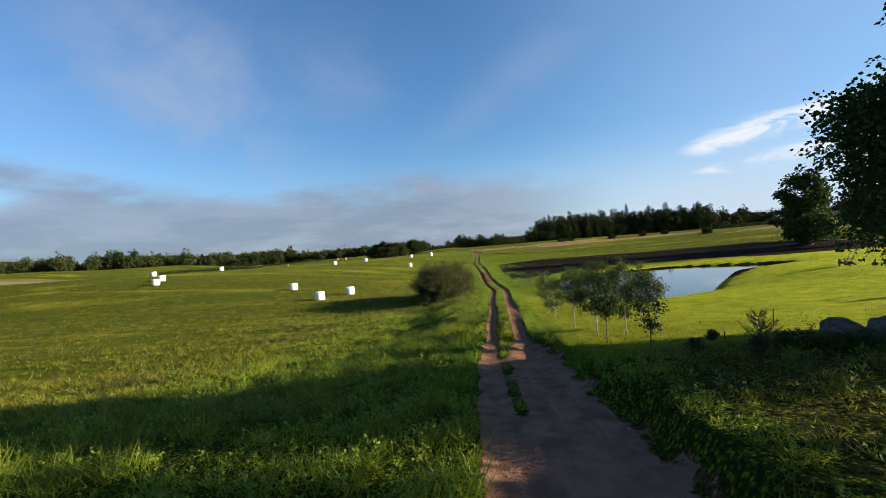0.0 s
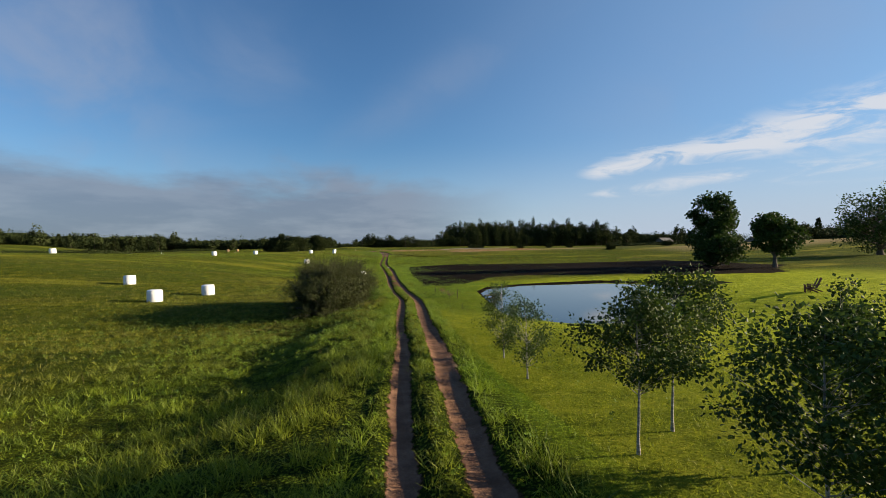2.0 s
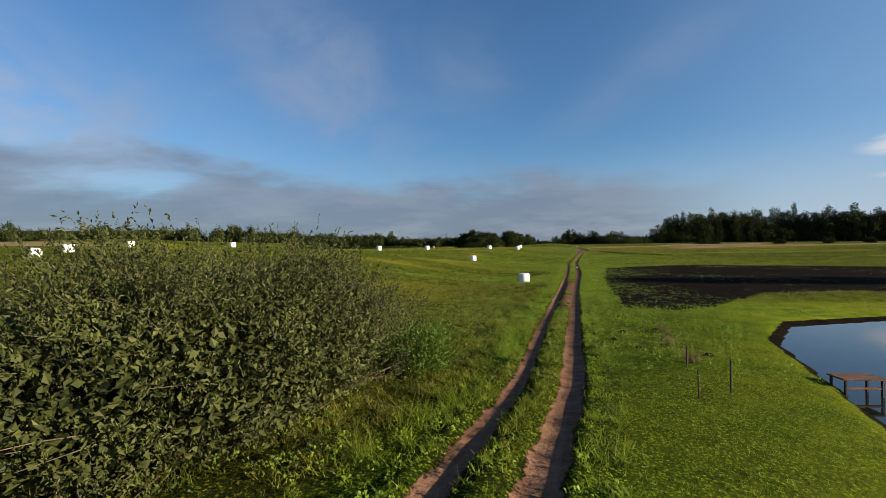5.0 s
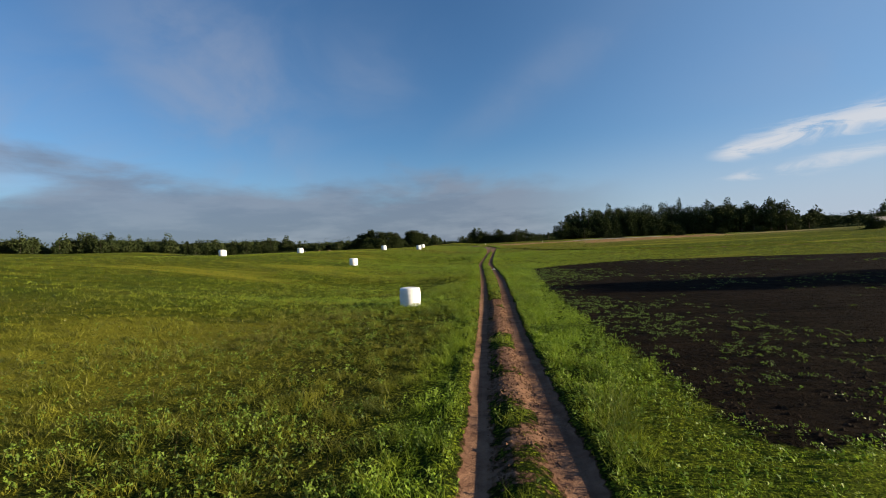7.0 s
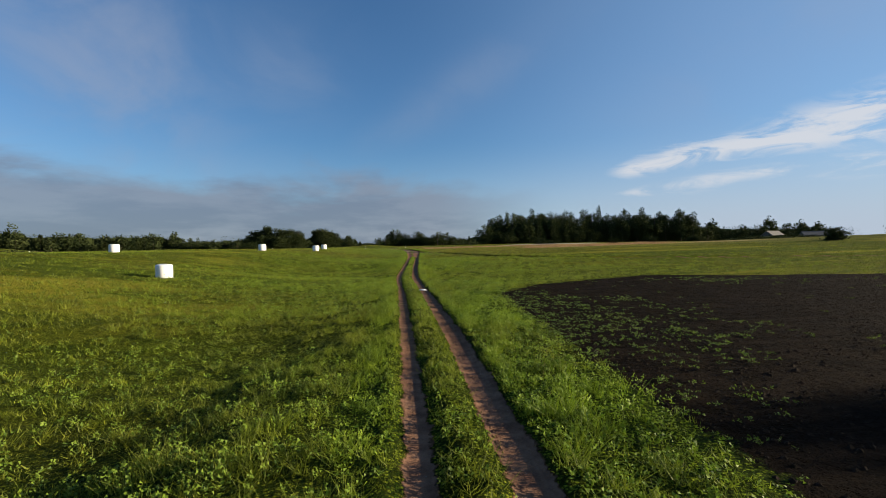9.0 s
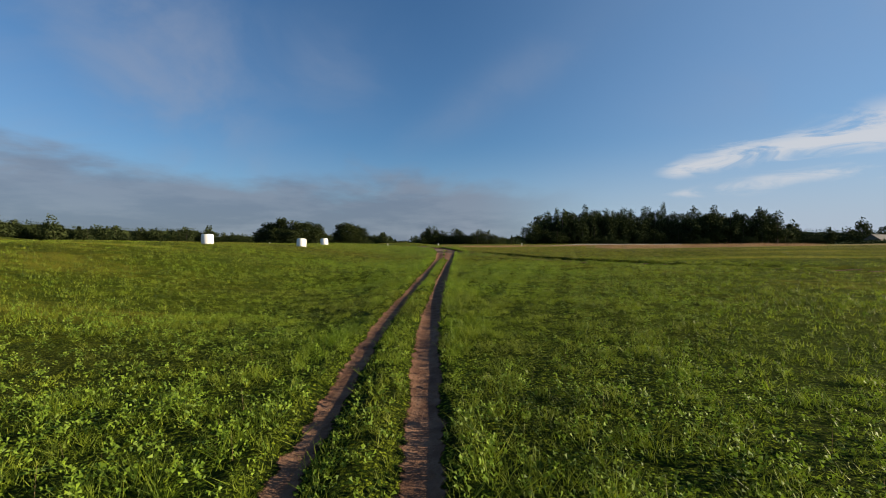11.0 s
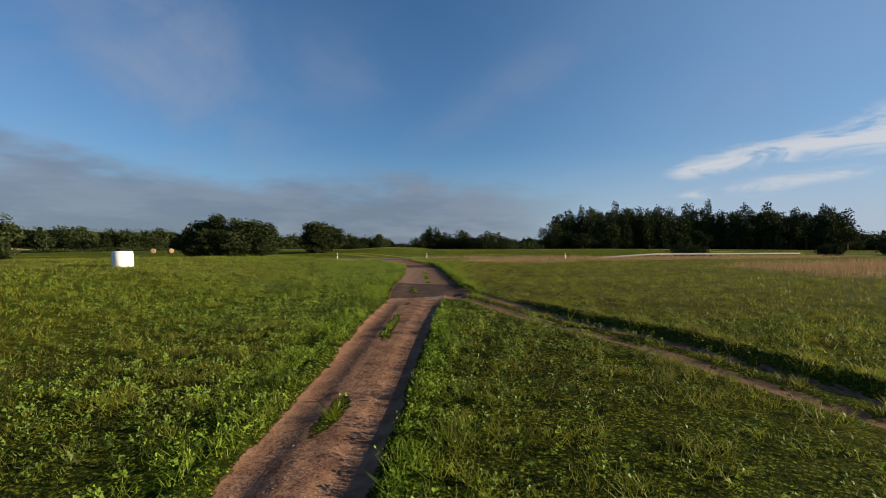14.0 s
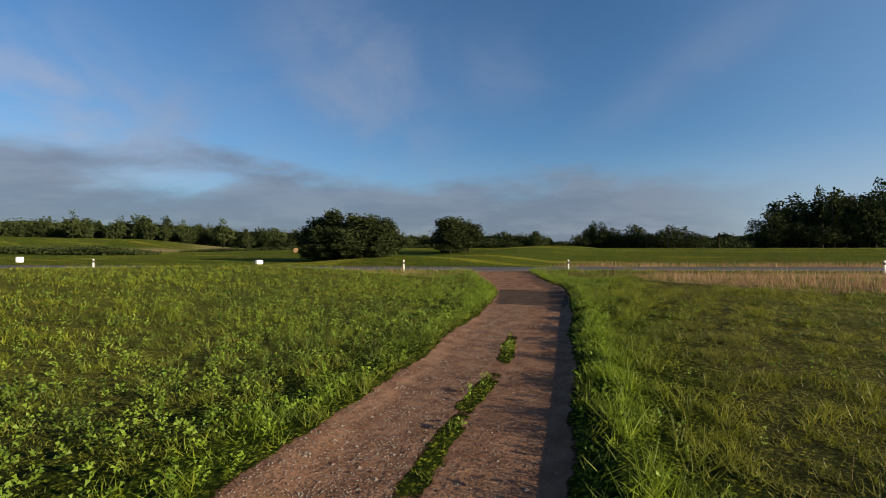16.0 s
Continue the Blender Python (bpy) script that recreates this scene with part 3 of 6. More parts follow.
def height(x, y):
    x, y = np.asarray(x, float), np.asarray(y, float)
    z = eased(y, [-60, -10, 0, 2, 4.4, 7, 9.4, 12, 16, 20, 32, 45, 57, 64, 86, 100, 130, 144, 184, 225, 262, 330, 420, 700, 1500],
              [1.75, 1.6, 1.25, 1.0, 0.72, 0.45, 0.24, 0.12, 0.0, -0.14, -0.6, -1.35, -1.75, -1.95, -1.9, -1.72, -1.42, -0.85, 0.72, 1.62, 1.3, 3.1, 3.0, 1.5, -2.0], 5.0)
    # the lawn lies on a low bank above the track
    z = z + np.interp(y, [-30, -10, 0, 4, 7, 10.5, 12.5, 17, 20, 26], [0.2, 0.4, 0.52, 0.48, 0.26, 0.23, 0.18, -0.08, -0.1, 0]) * sstep(2.4, 2.85, x + 0.12 * wave(x, y, 1.3, 16, 2)) * sstep(70, 30, x)
    s = np.maximum(-x - 6, 0)
    on = sstep(100, 160, y)
    late = sstep(155, 195, y)
    left = (5.4 - 3.0 * on - 1.2 * late) * (1 - np.exp(-(s / (38.0 - 24.0 * on - 5.0 * late)) ** 1.6)) * sstep(32, 76, y) * (1 - sstep(190, 232, y) * sstep(10, 40, s))
    z = z + left - 1.6 * sstep(60, 200, -x) * sstep(235, 320, y) + 3.8 * sstep(340, 700, y) * sstep(30, 160, -x)
    z = z + (0.015 * np.clip(x - 12, 0, 90) + 0.03 * np.clip(x - 100, 0, 170)) * (1 - sstep(150, 300, y)) + 2.0 * sstep(150, 420, x) * (1 - sstep(180, 330, y))
    z = z + 0.012 * np.clip(-x - 90, 0, 260) * sstep(340, 260, y)
    # a broad rise of fields beyond the road
    rd, ra = np.hypot(x, y - 190), np.degrees(np.arctan2(-x, y - 190))
    z = z + 7.5 * sstep(200, 310, rd) * sstep(43, 58, ra) * sstep(100, 75, ra) * sstep(900, 500, rd)
    step = (0.8 + 0.12 * wave(x, y, 1.1, 15, 2)) * sstep(0, 9, y) * sstep(46, 33, y) + 0.5 * sstep(86, 93, y) * sstep(108, 101, y) + 0.35 * sstep(128, 136, y) * sstep(152, 144, y)
    z = z - step * sstep(-1.0, -8.5 + 4.0 * sstep(10, 17, y), x + 0.6 * wave(x, y, 0.6, 14, 3)) * sstep(-42, -16, x)
    z = z + 0.12 * np.exp(-((x + 3.2) ** 2 + (y - 85) ** 2) / 40.0)
    far = sstep(60, 300, np.abs(x)) + sstep(240, 400, y)
    z = z + 0.9 * np.clip(far, 0, 1) * wave(x, y, 0.013, 3, 2) + 0.05 * wave(x, y, 0.35, 5) * sstep(2.2, 6, np.abs(x - 1.5))
    # pond basin with a low cut bank
    d = poly_dist(x, y, POND)
    near = d < 40
    bank = WATER_Z + 0.16 + np.where(d > 0, 0.135 * d + 0.12 * sstep(0, 0.8, d), np.maximum(0.3 * d, -1.0) - 0.16)
    k = 0.5
    blend = np.clip(0.5 + 0.5 * (z - bank) / k, 0, 1)
    z = np.where(near, z * (1 - blend) + bank * blend - k * blend * (1 - blend) * 0.5, z)
    # the main road's bed and its ditches
    o = road_offset(x, y)
    along = (x - ROAD_P[0]) * ROAD_U[0] + (y - ROAD_P[1]) * ROAD_U[1]
    bed = 1.72 + 0.25 * sstep(40, 160, along) + 0.5 * sstep(30, 160, -along)
    w = sstep(-7, -0.6, o) * (1 - sstep(8, 16, o)) * (1 - sstep(250, 420, np.abs(along)))
    z = z * (1 - w) + bed * w
    z = z - 1.0 * sstep(9, 20, o) * sstep(-18, -42, x) * (1 - sstep(280, 330, y)) * (1 - sstep(160, 230, -x))
    drv, _ = line_dist(x, y, DRIVE)
    z = z - 0.45 * np.exp(-((o + 3.4) / 1.5) ** 2) * sstep(2.5, 5, drv) * (1 - sstep(250, 420, np.abs(along)))
    # wheel ruts, crown, verges
    gap, side = rut_gap(x, y)
    on = 1 - sstep(180, 184, y)
    z = z + on * 0.11 * np.exp(-(side / 0.42) ** 4) * sstep(8, 14, y) * sstep(170, 160, y)
    z = z - on * 0.06 * np.exp(-(gap / 0.34) ** 4) + on * np.where(side > 0, 0.06 + 0.08 * sstep(128, 140, y) * sstep(170, 160, y), 0.1) * np.exp(-((np.abs(side) - 1.7) / 0.35) ** 2) * sstep(6, 12, y)
    z = z - (y > 176) * 0.07 * (1 - sstep(1.2, 2.0, drv)) * sstep(180, 186, y)
    st, ss = line_dist(x, y, SIDE_TRACK)
    z = z - 0.1 * np.exp(-((st - 0.62) / 0.28) ** 2) + 0.24 * np.exp(-((st - 1.45) / 0.38) ** 2) * (ss > 0) * sstep(184, 179, y)
    ins, mid = drive_inside(x, y)
    z = z + 0.17 * np.exp(-((ins + 0.6) / 0.35) ** 2) * (mid > 0) * sstep(185, 188, y) * sstep(218, 212, y)
    return z


def zones(x, y):
    """Weights of bare track, black soil, mown lawn, old tarmac and dry growth."""
    gap, side = rut_gap(x, y)
    on = 1 - sstep(182, 185, y)
    wid = 0.22 + 0.05 * wave(x * 0 + 3.0, y, 0.4, 8, 2) + 0.06 * wave(x, y, 2.6, 9, 3) + 0.08 * sstep(168, 180, y) + 0.08 * (side > 0)
    rut = sstep(wid + 0.24, wid - 0.2, gap)
    open_ = 1.0 * sstep(62, 68, y) * (1 - sstep(84, 94, y)) + 1.1 * sstep(160, 170, y)
    between = (np.abs(side) < 1) * (open_ * (0.56 + 0.4 * wave(x, y, 1.7, 11, 2) ))
    tuft1 = np.exp(-((side + 0.2 + 0.12 * wave(x, y, 1.2, 22, 2)) / 0.24) ** 2) * np.clip(0.55 + 1.3 * wave(x, y, 1.1, 25, 3), 0, 1) * sstep(158, 164, y)
    between = np.where((np.abs(side) < 1) & (y > 166), 0.95 * (1 - tuft1), between)
    # the churned start of the track: bare across, with a thin grassy strip
    wob0 = 0.12 * wave(x, y, 1.7, 18, 3)
    tuft0 = np.exp(-((x - 0.8 - wob0 * 0.6) / (0.16 + 0.12 * sstep(2, 10, y))) ** 2) * 1.3 * sstep(0.3, 1.8, y) * np.clip(0.75 + 0.8 * wave(x, y, 1.5, 19, 2), 0, 1)
    apron = (1 - sstep(7, 12, y)) * sstep(-0.12, 0.16, x + wob0) * sstep(2.75, 2.05, x + 0.7 * wob0 + 0.25 * wave(x, y, 6.0, 20, 3)) * (1 - np.clip(tuft0, 0, 1))
    dirt = on * np.maximum(np.maximum(rut, between) * sstep(5, 9, y), apron)
    ins, mid = drive_inside(x, y)
    strip = np.exp(-((mid - 0.1 + 0.1 * wave(x, y, 0.9, 23, 2)) / 0.21) ** 4) * sstep(190.6, 191.6, y) * sstep(204, 200.5, y) * np.clip(0.95 + 0.8 * wave(x, y, 1.1, 21, 3), 0, 1)
    tuft = np.exp(-((mid + 0.85) / 0.32) ** 2) * np.clip(1.7 * wave(x, y, 1.3, 24, 2), 0, 1) + np.exp(-((mid - 0.75) / 0.25) ** 2) * np.clip(1.5 * wave(x, y, 1.3, 26, 2) - 0.2, 0, 1)
    strip = np.clip(np.maximum(strip, tuft * sstep(182, 183, y) * sstep(191, 190, y)), 0, 1)
    drive = sstep(-0.2, 0.22, ins + 0.1 * wave(x, y, 1.4, 27, 2)) * sstep(181, 184.5, y) * sstep(230, 228, y) * (1 - strip)
    st, _ = line_dist(x, y, SIDE_TRACK)
    side_rut = 0.6 * sstep(0.36, 0.16, np.abs(st - 0.62)) * sstep(187, 184, y)
    dirt = np.maximum(np.maximum(dirt, drive), side_rut)
    front = y - 0.5 * (x - 0.35) + 0.35 * wave(x, y, 0.9, 28, 2)
    tar = sstep(-0.1, 0.25, ins) * np.maximum(sstep(182.5, 183.3, front) * sstep(191.0, 189.8, y + 0.5 * wave(x, y, 0.8, 29, 2)),
                                            sstep(207.5, 208.5, y) * sstep(214, 212.5, y)) * (1 - strip)
    soil = sstep(1.6, -1.6, poly_dist(x, y, SOIL) + 1.3 * wave(x, y, 0.45, 59, 3) * sstep(95, 75, y) * sstep(8.5, 12, x))
    pd = poly_dist(x, y, POND)
    soil = np.maximum(soil, 0.9 * sstep(0.55, 0.1, pd) * (0.5 + 0.5 * sstep(40, 60, y)))
    soil = np.maximum(soil, sstep(2.8, 0.8, pd + 0.9 * wave(x, y, 0.5, 57, 2)) * sstep(27, 33, x) * sstep(64, 60, y))
    rr = rut_xs(y)[1]
    lawn = sstep(rr + 0.5, rr + 1.5, x) * sstep(78, 66, y) * sstep(2.5, 5.0, y - 0.1 * (x - 4)) * (1 - sstep(60, 90, x)) * (1 - 0.45 * sstep(30, 42, y) * sstep(14, 11, x))
    o = road_offset(x, y)
    dry = np.maximum(sstep(-7.5, -5, o) * sstep(-0.4, -2.0, o) * sstep(2, 14, x) * 0.75, sstep(-4, -2.5, o) * sstep(-0.5, -1.6, o) * 0.35)
    dry = np.maximum(dry, sstep(26, 36, x) * sstep(186, 190, y - 0.12 * x) * sstep(208, 203, y - 0.12 * x) * sstep(120, 90, x) * 0.8)
    dry = np.maximum(dry, sstep(-120, -150, x) * sstep(60, 110, y) * sstep(230, 200, y) * 0.85)
    dry = np.maximum(dry, sstep(95, 130, x) * sstep(110, 130, y - 0.2 * x) * sstep(165, 150, y - 0.2 * x) * 0.8)
    # a slight pale tint that brightens and reddens the fields beside the drive
    dry = np.maximum(dry, 0.12 * sstep(176, 184, y) * sstep(4.0, 6.0, x) * (o < -2.5) + 0.1 * sstep(184, 192, y) * sstep(-2.0, -5.0, x) * (o < -2.5))
    hem = np.clip(0.75 + 0.6 * wave(x, y, 0.35, 52, 3), 0, 1)
    dry = np.maximum(dry, hem * sstep(-3.0 - np.clip(0.9 * x, 0, 11), -2.0 - np.clip(0.9 * x, 0, 11), o) * sstep(-0.5, -1.3, o + 5.0 * sstep(15, 24, x)) * sstep(0.5, 2.5, x) * sstep(130, 100, x))
    dry = np.maximum(dry, hem * sstep(7.8, 8.6, o) * sstep(13, 11, o) * sstep(-6, 0, x) * sstep(34, 24, x))
    dry = np.maximum(dry, np.clip(0.3 + 0.9 * wave(x, y, 0.25, 53, 2), 0, 1) * sstep(-4.5, -3.2, o) * sstep(-0.5, -1.2, o) * sstep(-9, -13, x))
    rd, ra = np.hypot(x, y - 190), np.degrees(np.arctan2(-x, y - 190))
    wob = 12 * wave(x, y, 0.02, 54, 2)
    dry = np.maximum(dry, 0.95 * sstep(216, 222, rd + wob) * sstep(242, 236, rd + wob) * sstep(50, 55, ra) * sstep(70, 66, ra))
    dry = np.maximum(dry, 0.95 * sstep(235, 250, rd + wob) * sstep(400, 380, rd) * sstep(31, 36, ra) * sstep(53, 48, ra))
    return dirt, soil, lawn, tar, dry


def near_track(x):
    return np.exp(-np.maximum(np.abs(x - 1.5) - 5, 0) / 7.0)


def lushness(x, y):
    """How rich the growth is: high on the verges of the track."""
    gap, side = rut_gap(x, y)
    ins, mid = drive_inside(x, y)
    v = np.where(side > 0, np.exp(-((side - 1.85) / 0.7) ** 2), np.exp(-((side + 2.2) / 1.15) ** 2)) * (y < 184)
    v = np.maximum(v, sstep(60, 70, y) * sstep(124, 114, y) * sstep(3.0, 3.6, x) * sstep(9, 7, x))
    v = np.maximum(v, 0.85 * np.exp(-((ins + 0.7) / 0.7) ** 2) * (y > 182))
    v = np.maximum(v, 0.9 * (x > 3.3) * sstep(32, 40, y) * sstep(76, 66, y) * sstep(24, 16, x))
    v = np.maximum(v, 0.7 * sstep(34, 22, y) * sstep(1, -1, x) * sstep(-14, -8, x))
    v = np.maximum(v, 0.55 * (np.abs(side) < 1.2) * (y < 184))
    v = np.maximum(v, 0.75 * sstep(112, 122, y) * sstep(172, 158, y))
    v = np.maximum(v, 0.9 * (x > 2.2) * (x < 3.6) * (y < 36))
    v = np.maximum(v, 0.36 * sstep(172, 180, y) * sstep(5.5, 3.5, x))
    v = np.maximum(v, 0.55 * (x < 1) * sstep(78, 86, y) * (y < 130))
    return np.clip(v * (0.75 + 0.35 * wave(x, y, 0.6, 37, 2)), 0, 1)


def build_ground():
    xs = np.concatenate([-np.geomspace(14, 3200, 90)[::-1], np.arange(-13.6, -8, 0.4), np.arange(-8, -1.5, 0.3), np.arange(-1.5, 5, 0.13), np.arange(5, 12, 0.3), np.arange(12.2, 20, 0.4), np.geomspace(20.5, 3200, 90)])
    ys = np.concatenate([-np.geomspace(12, 900, 30)[::-1], np.arange(-11.5, 236, 0.36), np.geomspace(237, 4200, 90)])
    X, Y = np.meshgrid(xs, ys)
    Z = height(X, Y)
    V = np.stack([X, Y, Z], -1).reshape(-1, 3)
    nx, ny = len(xs), len(ys)
    i, j = np.meshgrid(np.arange(ny - 1), np.arange(nx - 1), indexing="ij")
    a = i * nx + j
    F = np.stack([a, a + 1, a + nx + 1, a + nx], -1).reshape(-1, 4)
    me = np_mesh("ground", V, F, True)
    for name, w in zip(("dirt", "soil", "lawn", "tarmac", "dry"), zones(V[:, 0], V[:, 1])):
        me.attributes.new(name, "FLOAT", "POINT").data.foreach_set("value", np.asarray(w, np.float32))
    # where the leaf mat with its painted shade lies
    shaded_mat = near_track(V[:, 0]) * sstep(236, 228, V[:, 1]) * sstep(-14, -9, V[:, 1]) * (1 - 0.45 * zones(V[:, 0], V[:, 1])[2])
    me.attributes.new("shaded_mat", "FLOAT", "POINT").data.foreach_set("value", np.asarray(shaded_mat, np.float32))
    me.attributes.new("lush", "FLOAT", "POINT").data.foreach_set("value", np.asarray(lushness(V[:, 0], V[:, 1]), np.float32))
    me.materials.append(M_GROUND)
    return tagged(new("ground", me), "rolling green meadow with worn two-rut farm track and black tilled patch", "ground", kind="structure")


def hz(x, y):
    return float(height(np.array([x]), np.array([y]))[0])


build_ground()


def build_water():
    bm = bmesh.new()
    vs = [bm.verts.new((x, y, WATER_Z)) for x, y in ((5, 28), (48, 28), (48, 72), (5, 72))]
    bm.faces.new(vs)
    return tagged(part("pond_water", bm, M_WATER), "still dark pond water mirroring the sky", "water", kind="structure")


build_water()


def build_road():
    s = np.arange(-420, 421, 3.0)
    offs = np.array([0.75, 0.8, 2.4, 4.0, 5.6, 7.2, 7.25])
    lift = np.array([-0.1, 0.04, 0.07, 0.09, 0.07, 0.04, -0.1])
    S, O = np.meshgrid(s, offs, indexing="ij")
    X, Y = ROAD_P[0] + S * ROAD_U[0] + O * ROAD_N[0], ROAD_P[1] + S * ROAD_U[1] + O * ROAD_N[1]
    V = np.stack([X, Y, height(X, Y) + lift[None]], -1).reshape(-1, 3)
    k = len(offs)
    i, j = np.meshgrid(np.arange(len(s) - 1), np.arange(k - 1), indexing="ij")
    a = i * k + j
    F = np.stack([a, a + k, a + k + 1, a + 1], -1).reshape(-1, 4)
    return tagged(part_np("road", (V, F), M_ASPHALT, smooth=True), "grey asphalt country road across the meadow", "road", kind="structure")


build_road()


def build_side_track():
    """Two worn ruts of the field track that joins from the right."""
    pts = np.array(SIDE_TRACK, float)
    seg = np.concatenate([[0], np.cumsum(np.hypot(*np.diff(pts, axis=0).T))])
    s = np.arange(0, seg[-1], 0.4)
    c = np.stack([eased(s, list(seg), list(pts[:, 0]), 1.2), eased(s, list(seg), list(pts[:, 1]), 1.2)], -1)
    t = unit(np.gradient(c, axis=0))
    n = np.stack([-t[:, 1], t[:, 0]], -1)
    root = new("side_track")
    for o in (-0.62, 0.62):
        wob = 0.05 * np.sin(s * 0.9 + o) + 0.04 * np.sin(s * 2.3)
        offs = np.stack([o - 0.3 + wob, o - 0.16 + wob, o + 0.16 - wob, o + 0.3 - wob * 0.5], -1)
        P = c[:, None] + n[:, None] * offs[..., None]
        Z = height(P[..., 0], P[..., 1]) + np.array([0.0, 0.015, 0.015, 0.0])
        V = np.concatenate([P, Z[..., None]], -1).reshape(-1, 3)
        i, j = np.meshgrid(np.arange(len(s) - 1), np.arange(3), indexing="ij")
        a = i * 4 + j
        part_np("rut", (V, np.stack([a, a + 1, a + 5, a + 4], -1).reshape(-1, 4)), M_DIRT, root, smooth=True)
    return tagged(root, "faint two-rut field track of dark dirt", "track", kind="structure")


build_side_track()


# ---- trees ----
def crown_points(rng, n, h0, h1, r, shape):
    """Clump centres in a crown from h0 to h1, with an uneven outline."""
    out = []
    lobes = rng.normal(size=(9, 3))
    lobes = unit(lobes)
    gain = rng.uniform(-0.25, 0.3, 9)
    while len(out) < n:
        d = unit(rng.normal(size=(1, 3)))[0]
        rad = rng.uniform(0.25, 1.0) ** 0.5
        rad *= 1 + float((gain * np.maximum(lobes @ d, 0) ** 4).sum())
        x, y, z = d * rad
        t = (z + 1) / 2
        if shape == "birch":
            w = 0.35 + 0.75 * math.sin(math.pi * min(max(t, 0), 1) ** 0.75)
        elif shape == "oak":
            w = 1.0
        else:
            w = 0.45 + 0.68 * (1 - min(max(t, 0), 1)) ** 0.8
        out.append((x * r * w, y * r * w, h0 + t * (h1 - h0)))
    return np.array(out)


def make_tree(name, seed, h, r, h0, trunk_r, leaf_n, leaf_l, leaf_w, mat_leaf, mat_bark, shape="oak", clumps=60, spread=0.5, lean=0.0, droop=0.3):
    rng = np.random.default_rng(seed)
    root = new(name)
    t = np.linspace(0, 1, 9)
    wob = np.cumsum(rng.normal(size=(9, 2)) * 0.012 * h, axis=0) * t[:, None]
    pts = np.stack([wob[:, 0] + lean * t * h, wob[:, 1], t * h * 0.93 - 0.05], -1)
    wood = [tube(pts, trunk_r * (1 - 0.9 * t) * (1 + 0.5 * np.exp(-t * 30)) + 0.003, 8)]
    cl = crown_points(rng, clumps, h0, h, r, shape)
    cl[:, 0] += np.interp(cl[:, 2] / h, t, pts[:, 0])
    cl[:, 1] += np.interp(cl[:, 2] / h, t, pts[:, 1])
    for c in cl:
        if rng.random() > 0.75:
            continue
        zs = max(h0 * 0.85, c[2] - rng.uniform(0.25, 0.8) * math.hypot(c[0], c[1]) - 0.05 * h)
        zs = min(zs, h * 0.9)
        b = np.array([np.interp(zs / h, t, pts[:, 0]), np.interp(zs / h, t, pts[:, 1]), zs])
        m = (b + c) / 2 + rng.normal(size=3) * 0.04 * h * np.array([1, 1, 0.3]) + (0, 0, -0.04 * h * droop)
        u = np.linspace(0, 1, 5)[:, None]
        q = (1 - u) ** 2 * b + 2 * u * (1 - u) * m + u * u * c
        r0 = trunk_r * (1 - 0.9 * zs / h) * 0.45
        wood.append(tube(q, np.linspace(r0, max(0.12 * r0, 0.002), 5), 5))
    part_np("trunk", join(wood), mat_bark, root, smooth=True)
    k = rng.integers(0, len(cl), leaf_n)
    size = spread * r * rng.uniform(0.5, 1.1, len(cl))
    off = np.clip(rng.normal(size=(leaf_n, 3)), -1.8, 1.8) * size[k][:, None] * np.array([0.55, 0.55, 0.45])
    c = cl[k] + off
    d = unit(off) + rng.normal(size=(leaf_n, 3)) * 0.7 + np.array([0, 0, -droop])
    sc = rng.uniform(0.65, 1.2, leaf_n)
    part_np("crown", leaves(rng, c, d, leaf_l * sc, leaf_w * sc), mat_leaf, root)
    return root


def place(ob, x, y, turn=0, dz=-0.03):
    ob.matrix_world = pose(x, y, hz(x, y) + dz, 0, 0, turn)
    return ob


# young trees on the lawn
SAPLINGS = [  # x, y, height, radius, bare trunk, kind
    (4.33, 19.8, 2.8, 0.78, 0.45, "birch"), (4.24, 17.1, 2.35, 0.62, 0.4, "birch"), (4.05, 11.5, 2.5, 0.78, 1.05, "birch"), (5.15, 12.3, 2.92, 0.74, 0.9, "birch"),
    (4.29, 8.93, 2.4, 0.84, 0.7, "birch"), (4.04, 6.91, 2.1, 0.36, 0.85, "dark"), (5.13, 8.47, 2.68, 0.74, 0.6, "birch"), (6.24, 8.26, 2.15, 0.52, 0.95, "thin"),
    (4.5, 4.6, 1.78, 0.38, 0.35, "dark"), (6.4, 10.5, 2.3, 0.66, 0.6, "birch")]
for n, (x, y, h, r, b, kind) in enumerate(SAPLINGS):
    dark = kind == "dark"
    ob = make_tree("young_tree", 40 + n, h, r, b, 0.021 if not dark else 0.018, {"birch": 6000, "dark": 560, "thin": 1500}[kind] if n not in (0, 1, 5) else (4200, 2600, 0, 0, 0, 1500)[n],
                   0.058 if not dark else 0.1, 0.042, M_BIRCH if not dark else M_MAPLE, M_BIRCHBARK if not dark else M_BARK, "birch", 64, 0.3,
                   -0.1 if kind == "thin" else 0.02, 0.5)
    place(ob, x, y, n * 50)
    tagged(ob, {"birch": "young birch with white stem and small green leaves on lawn", "dark": "slender dark young maple with large leaves on lawn",
                "thin": "leaning sparse young birch on the mown lawn"}[kind], "tree", "young trees on the lawn")

big = make_tree("maple_tree", 7, 9.0, 4.3, 0.9, 0.28, 85000, 0.125, 0.1, M_MAPLE, M_BARK, "round", 230, 0.17)
place(big, 12.4, 2.6)
tagged(big, "large dark-leaved maple tree beside the lawn", "tree")
# never in view; added to cast the shade over the track's start
big2 = make_tree("maple_tree", 8, 11.0, 4.9, 1.6, 0.28, 9000, 0.3, 0.26, M_MAPLE, M_BARK, "round", 110, 0.26)
place(big2, 19.5, -6.6)
tagged(big2, "unseen tall maple tree added to shade the start of the track", "tree")
